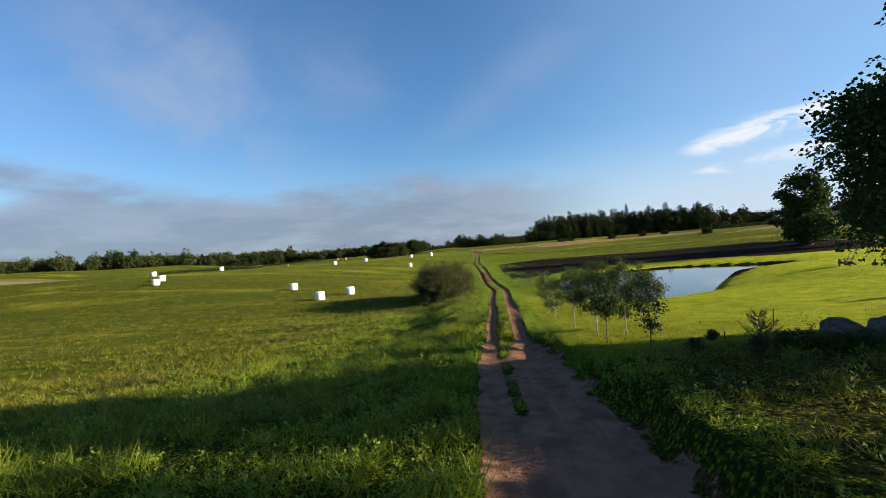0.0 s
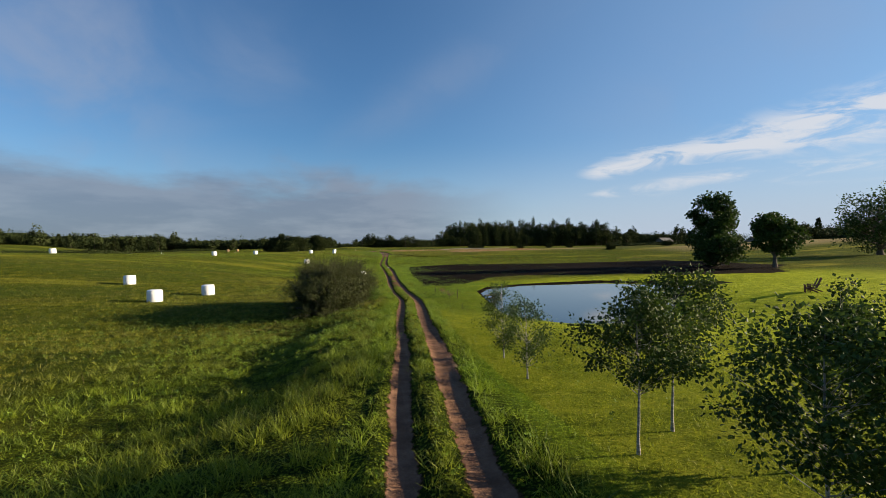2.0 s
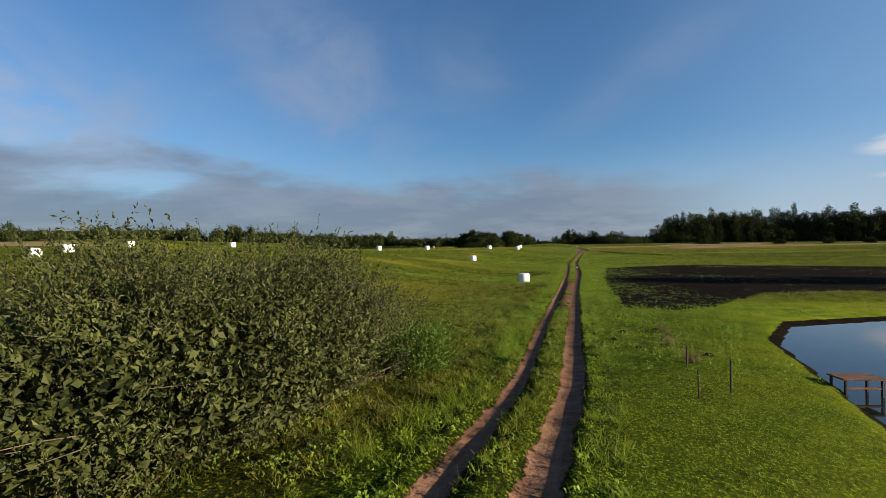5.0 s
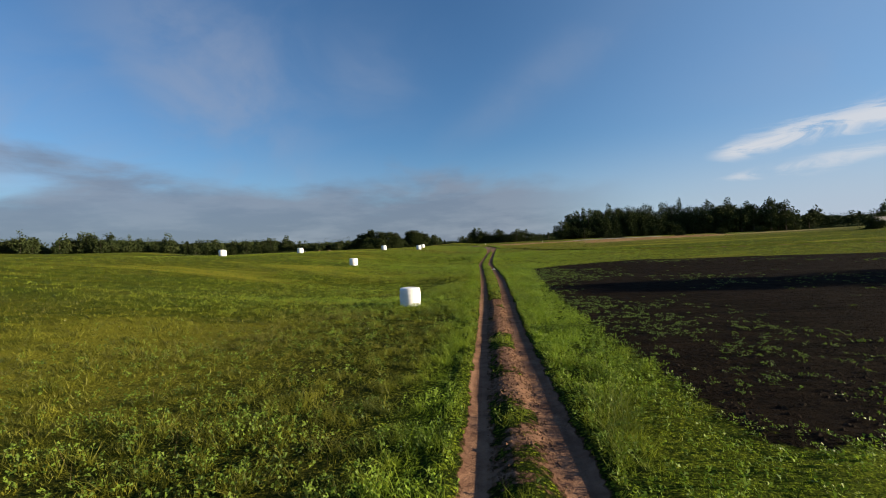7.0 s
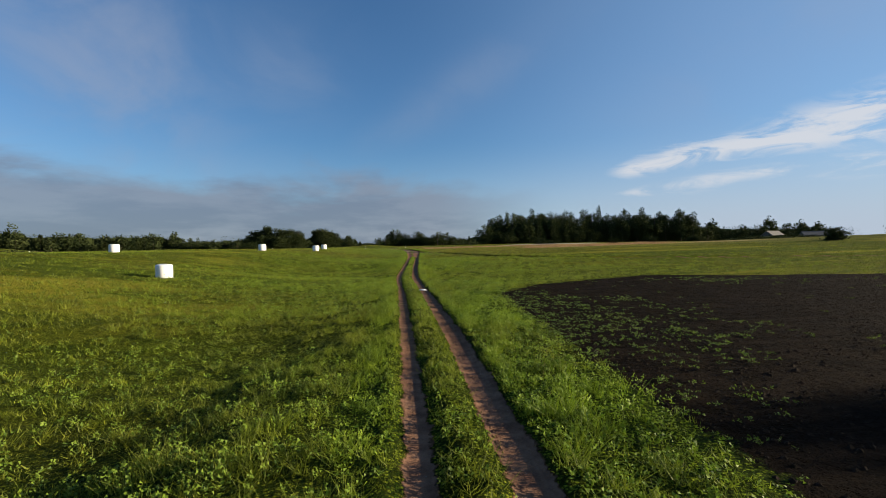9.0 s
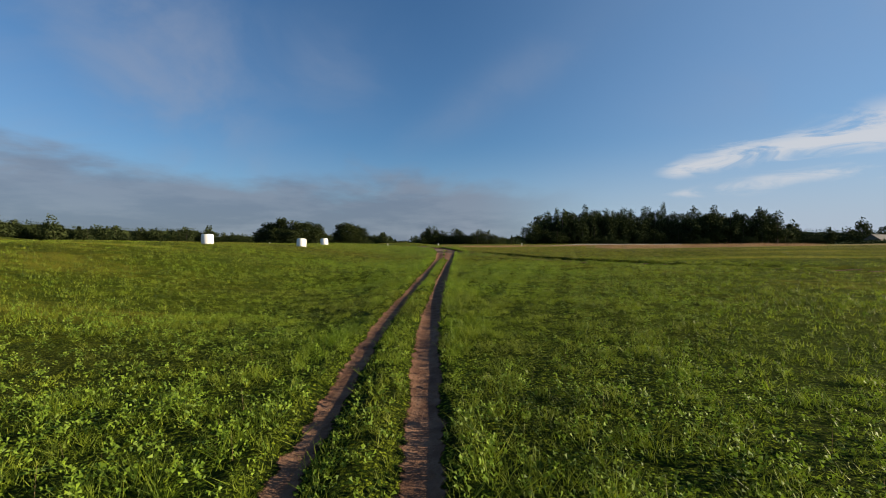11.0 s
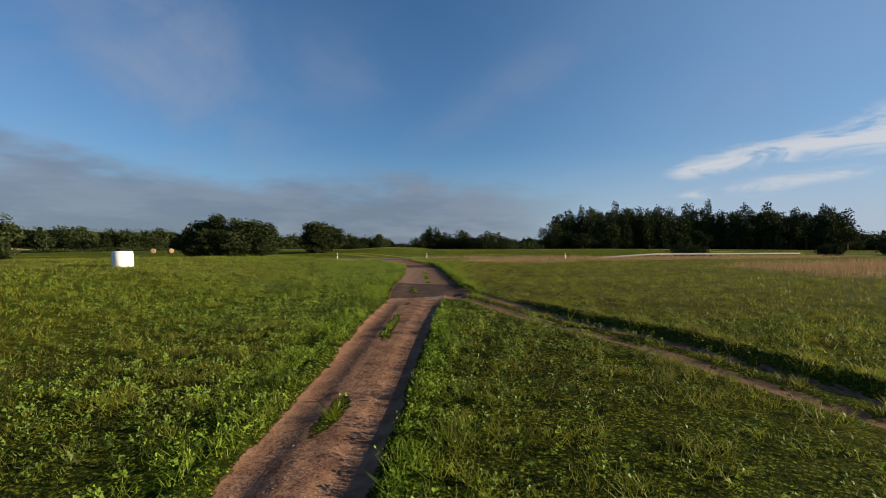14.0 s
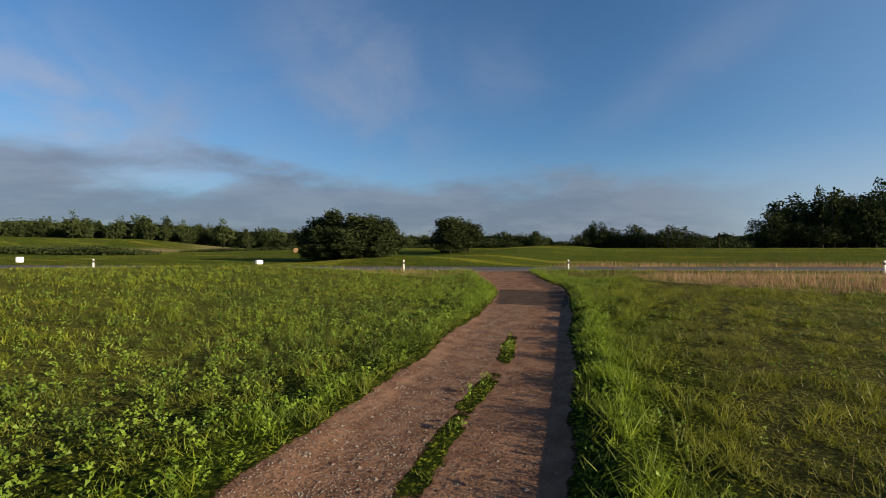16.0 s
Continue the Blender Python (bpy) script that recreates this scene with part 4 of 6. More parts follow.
# an unseen tree added to block the low sun from the lawn
lawn_shade = make_tree("lime_tree", 15, 6.0, 3.6, 0.2, 0.2, 8000, 0.3, 0.26, M_MAPLE, M_BARK, "oak", 110, 0.25)
place(lawn_shade, 24, 2.1)
tagged(lawn_shade, "unseen low broad tree added to shade the lawn", "tree")

for x, y, h, r, b, seed, n in ((68.5, 88.5, 15.5, 4.4, 1.0, 11, 9000), (72.0, 78.0, 9.8, 3.4, 2.2, 12, 6000), (67.0, 86.0, 7.0, 4.2, 0.2, 13, 5000), (122.0, 99.0, 15.5, 8.0, 1.5, 14, 8000)):
    ob = make_tree("oak_tree", seed, h, r, b, 0.035 * h, n, 0.5, 0.42, M_MAPLE, M_BARK, "oak", 90, 0.27)
    place(ob, x, y, seed * 40)
    tagged(ob, "dark leafy oak standing beyond the pond", "tree", "trees beyond the pond")

# willow bush by the track


def make_bush(name, seed, rx, ry, h, stems, leaf_n, leaf_l, leaf_w, mat, spread=0.3, inner=0):
    rng = np.random.default_rng(seed)
    root = new(name)
    wood, tips = [], []
    for _ in range(stems):
        a, q = rng.uniform(0, 2 * np.pi), rng.uniform(0, 1) ** 0.5
        bx, by = 0.45 * rx * q * math.cos(a), 0.6 * ry * q * math.sin(a)
        a2 = a + rng.normal() * 0.5
        q2 = rng.uniform(0.35, 1.0)
        ex, ey = rx * q2 * math.cos(a2), ry * q2 * math.sin(a2)
        ez = h * (1.0 - 0.55 * q2 ** 2.8) * rng.uniform(0.72, 1.1)
        if rng.random() < 0.28:   # low outer shoots that skirt the ground
            ez *= rng.uniform(0.12, 0.6)
        u = np.linspace(0, 1, 6)[:, None]
        b, e = np.array([bx, by, -0.05]), np.array([ex, ey, ez])
        m = np.array([bx * 0.7 + ex * 0.3, by * 0.7 + ey * 0.3, ez * 0.75])
        p = (1 - u) ** 2 * b + 2 * u * (1 - u) * m + u * u * e
        wood.append(tube(p, np.linspace(0.022, 0.004, 6), 5))
        for f in np.linspace(0.25, 1.0, 9):
            tips.append((1 - f) ** 2 * b + 2 * f * (1 - f) * m + f * f * e)
    part_np("branchwork", join(wood), M_BARK, root, smooth=True)
    tips = np.array(tips)
    # leafy shoots: rows of leaves along short twigs
    ns = leaf_n // 9
    k = rng.integers(0, len(tips), ns)
    o = tips[k] + rng.normal(size=(ns, 3)) * spread * np.array([1, 1, 0.8])
    o[:, 2] = np.maximum(o[:, 2], 0.05)
    d = unit(o * np.array([1 / rx, 1 / ry, 0.4 / h]) + rng.normal(size=(ns, 3)) * 0.35 + np.array([0, 0, 0.9]))
    L = rng.uniform(0.25, 0.5, ns)
    f = np.linspace(0.0, 1.0, 9)
    c = (o[:, None] + d[:, None] * (f[None, :, None] * L[:, None, None])).reshape(-1, 3)
    dd = (d[:, None] * 0.8 + rng.normal(size=(ns, 9, 3)) * 0.6).reshape(-1, 3)
    sc = rng.uniform(0.6, 1.15, len(c))
    fol = leaves(rng, c, dd, leaf_l * sc, leaf_w * sc, 0.25)
    if inner:   # the dense old growth in the heart of the bush
        v = unit(rng.normal(size=(inner, 3))) * (rng.uniform(0, 1, inner) ** 0.4)[:, None]
        v = v * np.array([0.78 * rx, 0.8 * ry, 0.46 * h]) + np.array([0, 0, 0.45 * h])
        fol = join([fol, leaves(rng, v, rng.normal(size=(inner, 3)), 0.17, 0.11)])
    part_np("foliage", fol, mat, root)
    return root


bush = make_bush("willow_bush", 5, 3.6, 6.3, 3.75, 430, 160000, 0.09, 0.04, M_WILLOW, 0.22, 36000)
place(bush, -3.5, 41.3)
tagged(bush, "big rounded willow bush with grey-green leaves beside the track", "bush")
low = make_bush("low_shrub", 6, 1.3, 1.5, 1.1, 60, 14000, 0.09, 0.055, M_SHRUB, 0.2, 300)
place(low, -1.3, 46.6)
tagged(low, "low green shrub at the foot of the willow", "bush")


# ---- distant woods ----
def far_crown(rng, h, r, conifer, cards, size):
    """Leaf clumps and a trunk for a tree seen from afar."""
    if conifer:
        t = rng.uniform(0.08, 1, cards) ** 0.8
        a = rng.uniform(0, 2 * np.pi, cards)
        q = r * (1.05 - t) * rng.uniform(0.4, 1.0, cards)
        c = np.stack([q * np.cos(a), q * np.sin(a), t * h], -1)
        d = np.stack([np.cos(a), np.sin(a), np.full(cards, -0.35)], -1) + rng.normal(size=(cards, 3)) * 0.25
    else:
        cl = crown_points(rng, 34, h * 0.06, h * 0.93, r * 0.9, "oak" if rng.random() < 0.5 else "birch")
        k = rng.integers(0, 34, cards)
        off = np.clip(rng.normal(size=(cards, 3)), -1.9, 1.9) * r * 0.2
        c = cl[k] + off
        d = unit(off) + rng.normal(size=(cards, 3)) * 0.7
    sc = rng.uniform(0.7, 1.3, cards) * size
    lv = sprays(rng, c, d, sc)
    tr = tube([(0, 0, -0.5), (0, 0, h * 0.45), (0, 0, h * 0.9)], [0.02 * h, 0.013 * h, 0.004 * h], 4)
    return lv, tr


def woods(name, label, places, seed, cards, size, mat=M_WOODS):
    """A whole wood as one mass: places are x, y, height, radius, conifer."""
    rng = np.random.default_rng(seed)
    kinds = {}
    for con in (False, True):
        kinds[con] = [far_crown(rng, 1.0 * 16, 4.2 if not con else 3.0, con, cards, size) for _ in range(7)]
    P = np.array([p[:2] for p in places], float)
    Z = height(P[:, 0], P[:, 1])
    leaf, trunk = [], []
    for (x, y, h, r, con), z in zip(places, Z):
        lv, tr = kinds[con][rng.integers(0, 7)]
        a = rng.uniform(0, 2 * np.pi)
        ca, sa = math.cos(a), math.sin(a)
        kr, kh = r / (4.2 if not con else 3.0), h / 16
        for src, dst in ((lv, leaf), (tr, trunk)):
            v, f = src
            w = np.stack([(v[:, 0] * ca - v[:, 1] * sa) * kr + x, (v[:, 0] * sa + v[:, 1] * ca) * kr + y, v[:, 2] * kh + z], -1)
            dst.append((w, f))
    root = new(name)
    part_np("trunk", join(trunk), M_STAKE, root)
    part_np("crown", join(leaf), mat, root)
    return tagged(root, label, "woods", kind="stuff")


def wood_patch(rng, n, x0, x1, y0, y1, h, con, r=4.0):
    out = []
    for _ in range(n):
        c = rng.random() < con
        hh = h * rng.uniform(0.75, 1.12)
        out.append((rng.uniform(x0, x1), rng.uniform(y0, y1), hh, (r if not c else r * 0.72) * rng.uniform(0.8, 1.25), c))
    return out


rng = np.random.default_rng(21)
P = []
for k in range(64):   # front edge, then the depth of the wood
    x = 50 + k * 2.75
    P.append((x, 391 + 0.14 * (x - 50) + rng.uniform(-4, 4), rng.uniform(17, 24.5), rng.uniform(3.4, 4.7), False))
for k in range(44):
    x = 52 + k * 4.0
    P.append((x, 388 + 0.14 * (x - 50) + rng.uniform(-3, 3), rng.uniform(7, 14), rng.uniform(3.0, 4.6), False))
P += wood_patch(rng, 60, 62, 220, 400, 436, 22.0, 0.0, 5.4)
P = [(x, y, 1.06 * h * (0.36 + 0.64 * min(1, max(0, (x - 48) / 20)) ** 0.7) * (1 - 0.4 * max(0, (x - 203) / 25)), r, c) for x, y, h, r, c in P]
woods("forest", "dense dark mixed forest with conifers and birches at the field edge", P, 31, 1150, 0.66)

P = []
rng = np.random.default_rng(22)
for x, y, h, r in ((-58.5, 272, 12.5, 4.2), (-62, 274, 10.5, 4.8), (-54, 273, 11.3, 4.8), (-50, 275, 11.0, 4.6), (-46, 276, 9.8, 4.2), (-57, 270, 7, 4.2), (-65, 276, 7.5, 3.6), (-51, 271, 6, 4), (-60, 269, 5, 3.6), (-46, 273, 5, 3)):
    P.append((x, y, h, r, False))
woods("tree_clump", "clump of rounded leafy trees beyond the road", P, 32, 6500, 0.5)
P = [(-41.9, 306.8, 11.0, 5.0, False), (-45, 308, 8.5, 4.2, False), (-38, 308, 8.5, 4.2, False), (-42, 304, 6, 4.2, False)]
woods("tree_clump", "single rounded leafy thicket beyond the road", P, 33, 6500, 0.5)

# belts of trees along the horizon, each one leafy mass with an uneven top


def belt_top(s, row, L, h, flat=False):
    """The uneven skyline of a belt, tapering at its ends."""
    if flat:
        return h * (0.92 + 0.08 * wave(s, row * 31.0, 0.25, 66, 2)) * (0.45 + 0.55 * sstep(0, 22, s) * sstep(0, 14, L - s))
    top = 0.6 + 0.3 * wave(s, row * 37.0, 0.03, 61, 2) + 0.34 * np.abs(wave(s, row * 53.0, 0.22, 62, 2)) + 0.12 * wave(s, row * 11.0, 0.9, 63, 2)
    return h * np.clip(top, 0.22, 1.3) * (0.35 + 0.65 * sstep(0, 14, s) * sstep(0, 14, L - s))


def belt(rng, ax, ay, bx, by, depth, h, n, size=2.4, flat=False):
    f = rng.uniform(0, 1, n)
    dx, dy = bx - ax, by - ay
    L = math.hypot(dx, dy)
    o = rng.uniform(-0.5, 0.5, n) * depth
    s = f * L
    row = np.round(o / 14.0)
    top = belt_top(s, row, L, h, flat)
    t = rng.uniform(0, 1, n) ** 0.75
    x, y = ax + f * dx - dy / L * o, ay + f * dy + dx / L * o
    c = np.stack([x, y, height(x, y) + t * top], -1)
    d = rng.normal(size=(n, 3)) + np.array([0, 0, 0.5])
    sc = rng.uniform(0.6, 1.2, n) * size * (1.1 - 0.5 * t)
    lv = leaves(rng, c, d, sc, sc * 0.95)
    # the dense inner mass that the outer leaves stand on
    ss = np.arange(0, L, 1.8)
    tt = np.linspace(0, 0.8, 8)
    S, T = np.meshgrid(ss, tt, indexing="ij")
    core = []
    for q in (0.0, 0.2):
        row = np.round(q * depth / 14.0)
        tp = belt_top(S, row, L, h, flat)
        oo = 3.0 + q * depth + 2.0 * wave(S, T * 26 + q * 40, 0.7, 64, 2)
        X, Y = ax + S / L * dx - dy / L * oo, ay + S / L * dy + dx / L * oo
        V = np.stack([X, Y, height(X, Y) - 0.3 + T * tp * 1.12], -1).reshape(-1, 3)
        i, j = np.meshgrid(np.arange(len(ss) - 1), np.arange(7), indexing="ij")
        a = i * 8 + j
        core.append((V, np.stack([a, a + 8, a + 9, a + 1], -1).reshape(-1, 4)))
    return join([lv] + core)


def tree_belt(label, seed, rows, mat=M_WOODS):
    r = np.random.default_rng(seed)
    ob = part_np("tree_belt", join([belt(r, *q) for q in rows]), mat)
    return tagged(ob, label, "woods", kind="stuff")


def tree_row(rng, ax, ay, bx, by, n, h, r, con=0.15, wide=14):
    """Trees of uneven height strung along a line, closer together in places."""
    f = np.sort(np.clip(np.linspace(0, 1, n) + rng.normal(size=n) * 0.6 / n, 0, 1))
    out = []
    for q in f:
        c = bool(rng.random() < con)
        grp = 1 + 0.2 * math.sin(q * 17 + ax) + 0.12 * math.sin(q * 41 + by)
        out.append((ax + q * (bx - ax) + rng.normal() * wide * 0.3, ay + q * (by - ay) + rng.normal() * wide * 0.5, h * grp * rng.uniform(0.7, 1.1), r * rng.uniform(0.75, 1.25) * (0.9 if c else 1), c))
    return out


RW = np.random.default_rng(77)
woods("tree_row", "row of rounded dark trees beyond the road", tree_row(RW, -20, 440, 34, 450, 34, 11.0, 4.2, 0.0, 8) + tree_row(RW, -58, 520, 60, 545, 22, 10, 4.5), 34, 700, 0.75)
woods("tree_row", "mixed wood of pines and birches behind the far fields",
      tree_row(RW, -560, 290, -420, 440, 64, 19.5, 5.6, 0.12, 30) + tree_row(RW, -430, 430, -230, 545, 66, 19, 5.6, 0.12, 26) + tree_row(RW, -240, 540, -60, 520, 52, 12, 5.0, 0.0, 22) + tree_row(RW, -110, 480, -62, 470, 10, 7, 3.6, 0.0, 10)
      + tree_row(RW, -700, 60, -560, 290, 44, 19, 6.5, 0.12, 40), 35, 620, 1.05)
woods("tree_row", "mixed trees along the far side of the fields",
      tree_row(RW, 256, 490, 470, 570, 60, 18.5, 5.6, 0.1, 24) + tree_row(RW, 262, 205, 430, 262, 44, 14, 5.6, 0.12, 24) + tree_row(RW, 300, -60, 380, 190, 40, 17, 6.5, 0.12, 40) + tree_row(RW, 330, 330, 560, 410, 44, 17, 6.0, 0.1, 40), 36, 480, 1.1)
tree_belt("distant dark belt of mixed trees beyond the road", 71, [(-24, 446, 34, 454, 10, 9, 2600, 1.2), (-70, 545, 90, 565, 30, 8, 3000), (40, 650, 280, 660, 40, 16, 5000)])
tree_belt("long dark belt of mixed trees on the horizon", 72, [(-440, 600, -50, 590, 60, 17, 9000, 1.6), (-800, 520, -420, 600, 70, 24, 9000, 1.7), (-640, 150, -760, 520, 60, 24, 8000, 1.7), (-560, 300, -425, 445, 20, 21, 9000, 1.1, True), (-425, 440, -235, 552, 20, 20, 9000, 1.1, True), (-240, 548, -60, 530, 20, 12.5, 6000, 1.1, True)])
tree_belt("dark belt of trees beyond the far fields", 73, [(250, 500, 560, 620, 40, 17, 8000, 1.2, True), (330, 338, 620, 430, 60, 17, 8000, 1.3, True), (262, 212, 430, 272, 30, 10.5, 5000, 1.6, True), (306, -60, 386, 190, 40, 13, 6000)], M_NEEDLE)
tree_belt("straggling hedge of bushes between the fields", 74, [(-205, 262, -150, 296, 9, 3.6, 2600, 0.9), (-168, 318, -140, 330, 5, 2.2, 700, 0.7), (-150, 330, -120, 352, 5, 2.4, 700, 0.7), (-96, 372, -66, 380, 5, 2.4, 600, 0.7), (160, 300, 230, 312, 8, 3.5, 900, 1.0)])
FW = np.random.default_rng(75)
part_np("forest_understorey", belt(FW, 52, 398, 216, 421, 12, 16.5, 9000, 1.2, True), M_WOODS)
tagged(scene.collection.objects[-1], "dense dark understorey along the forest edge", "woods", kind="stuff")

for n, (x, y, h, r) in enumerate(((79.4, 253, 2.2, 2.0), (52.0, 256, 2.6, 3.0), (100, 262, 2.4, 2.2), (104, 241, 2.0, 1.8), (58, 262, 2.2, 2.4), (93, 176, 2.2, 1.8), (128, 190, 2.2, 2.0), (-39, 199, 1.3, 2.2))):
    ob = make_bush("field_bush", 60 + n, r, r, h, 40, 4000, 0.3, 0.2, M_WOODS, 0.35)
    place(ob, x, y, n * 70)
    tagged(ob, "small round bush in the far meadow", "bush", "bushes in the far meadow")


# ---- wrapped bales ----
def make_bale(name, seed, r=0.605, h=1.1):
    """A round bale on its end: bulging film-wrapped drum with soft edges and folds."""
    rng = np.random.default_rng(seed)
    prof = [(0.0, 0.0), (r * 0.8, 0.0), (r * 0.93, 0.02), (r * 0.985, 0.07), (r * 1.0, 0.16), (r * 1.015, 0.35), (r * 1.02, 0.55), (r * 1.015, 0.75), (r * 1.0, h - 0.15),
            (r * 0.99, h - 0.06), (r * 0.955, h - 0.018), (r * 0.86, h), (r * 0.4, h + 0.015), (0.0, h + 0.01)]
    n = 48
    a = np.linspace(0, 2 * np.pi, n, endpoint=False)
    ph = rng.uniform(0, 6.28, 4)
    V = []
    for q, z in prof:
        k = 1 + 0.012 * np.sin(3 * a + ph[0]) + 0.006 * np.sin(7 * a + ph[1] + 6 * z) + 0.003 * np.sin(19 * a + ph[2] - 9 * z)
        V.append(np.stack([q * k * np.cos(a), q * k * np.sin(a), z + 0.012 * np.sin(2 * a + ph[3]) * (q / r) * (z > 0.5)], -1))
    V = np.concatenate(V)
    i, j = np.meshgrid(np.arange(len(prof) - 1), np.arange(n), indexing="ij")
    F = np.stack([i * n + j, i * n + (j + 1) % n, (i + 1) * n + (j + 1) % n, (i + 1) * n + j], -1).reshape(-1, 4)
    root = new(name)
    part_np("film_wrap", (V, F), M_FILM, root, smooth=True)
    # overlapping bands of film
    for z0, z1 in ((0.1, 0.38), (0.42, 0.7), (0.73, 0.95)):
        u = np.linspace(0, 1, 5)
        rr = np.interp(z0 + u * (z1 - z0), [p[1] for p in prof[1:12]], [p[0] for p in prof[1:12]]) * (1.016 + 0.002 * np.sin(np.pi * u))
        W = []
        for q, z in zip(rr, z0 + u * (z1 - z0)):
            k = 1 + 0.012 * np.sin(3 * a + ph[0]) + 0.006 * np.sin(7 * a + ph[1] + 6 * z)
            W.append(np.stack([q * k * np.cos(a), q * k * np.sin(a), z + 0.03 * np.sin(a + ph[2])], -1))
        i, j = np.meshgrid(np.arange(4), np.arange(n), indexing="ij")
        F = np.stack([i * n + j, i * n + (j + 1) % n, (i + 1) * n + (j + 1) % n, (i + 1) * n + j], -1).reshape(-1, 4)
        part_np("film_band", (np.concatenate(W), F), M_FILM, root, smooth=True)
    tail = leaves(rng, np.array([[r * 0.95, -0.15, 0.1], [r * 0.95, -0.05, 0.08], [r * 0.9, 0.1, 0.06]]), np.array([[1, -0.3, 0.05], [1, 0.2, -0.1], [0.8, 0.4, -0.15]]), 0.2, 0.16)
    part_np("film_tail", tail, M_FILM, root, "loose flap of white film")
    return root


BALES = [(-20.0, 48.4), (-17.9, 55.0), (-28.7, 61.1), (-3.24, 85.05), (-19.2, 124.0), (-43.7, 129.3), (-24.4, 164.0), (-38.5, 148.3), (-17.6, 174.3), (-19.1, 190.3), (-70.1, 111.3),
         (-56.0, 67.0), (-58.5, 72.0), (-76.0, 93.0), (-105.7, 237.6), (-52.7, 245.6), (-150, 170)]
for n, (x, y) in enumerate(BALES):
    if n == 0:
        bale = make_bale("wrapped_bale", 3)
        ob = bale
        ob.matrix_world = pose(x, y, hz(x, y) - 0.02)
        tagged(ob, "round hay bale wrapped in white plastic film on grass", "hay bale", "wrapped bales in the meadow")
    else:
        tilt = 3 * math.sin(n * 2.1)
        copy_thing(bale, pose(x, y, hz(x, y) - 0.02, tilt, 2 * math.cos(n * 1.7), -10 + 6 * math.sin(n * 5.0)))


def make_hay(seed):
    """A bare round hay bale lying on its side, shaggy at the rim."""
    rng = np.random.default_rng(seed)
    root = new("hay_bale")
    a = np.linspace(0, 2 * np.pi, 28, endpoint=False)
    V = []
    for q, yy in ((0.0, -0.6), (0.6, -0.61), (0.78, -0.57), (0.84, -0.45), (0.85, 0.0), (0.84, 0.45), (0.78, 0.57), (0.6, 0.61), (0.0, 0.6)):
        k = q * (1 + 0.02 * np.sin(5 * a + seed) + rng.normal(size=28) * 0.008)
        V.append(np.stack([k * np.cos(a), np.full(28, yy), np.maximum(k * np.sin(a), -0.8) + 0.8], -1))
    i, j = np.meshgrid(np.arange(8), np.arange(28), indexing="ij")
    F = np.stack([i * 28 + j, (i + 1) * 28 + j, (i + 1) * 28 + (j + 1) % 28, i * 28 + (j + 1) % 28], -1).reshape(-1, 4)
    part_np("hay_roll", (np.concatenate(V), F), M_HAY, root, smooth=True)
    return root


hay = make_hay(4)
hay.matrix_world = pose(-98.5, 307, hz(-98.5, 307) - 0.02, 0, 0, 30)
tagged(hay, "round brown hay bale lying on the far field", "hay bale", "unwrapped hay bales beyond the road")
for x, y, a in ((-93, 307.8, 60),):
    copy_thing(hay, pose(x, y, hz(x, y) - 0.02, 0, 0, a))


# ---- roadside posts and guard rail ----
def along_road(s, o=0.0):
    return ROAD_P[0] + s * ROAD_U[0] + o * ROAD_N[0], ROAD_P[1] + s * ROAD_U[1] + o * ROAD_N[1]


def make_post():
    root = new("reflector_post")
    bm = box(0.12, 0.1, 0.98, Matrix.Translation((0, 0, 0.42)), 0.015)
    bmesh.ops.translate(bm, vec=(0, 0.03, 0), verts=[v for v in bm.verts if v.co.z > 0.8 and v.co.y < 0])
    part("body", bm, M_WHITE, root)
    band = part("reflector_band", box(0.128, 0.108, 0.18, Matrix.Translation((0, 0, 0.68)), 0.004), M_BLACK, root, "black reflector band")
    part("reflector", box(0.05, 0.01, 0.12, Matrix.Translation((0, -0.056, 0.68)), 0.002), M_STEEL, band, "small pale reflector")
    return root


post = None
for x, y in ((-12.6, 220.4), (-0.8, 225.5), (20.9, 232.3), (-37.5, 212.6), (-62, 204.0), (-87, 195.2)):
    m = pose(x, y, hz(x, y), 0, 0, 20)
    if post is None:
        post = make_post()
        post.matrix_world = m
        tagged(post, "white plastic roadside marker post with black band", "road post", "marker posts along the road")
    else:
        copy_thing(post, m)


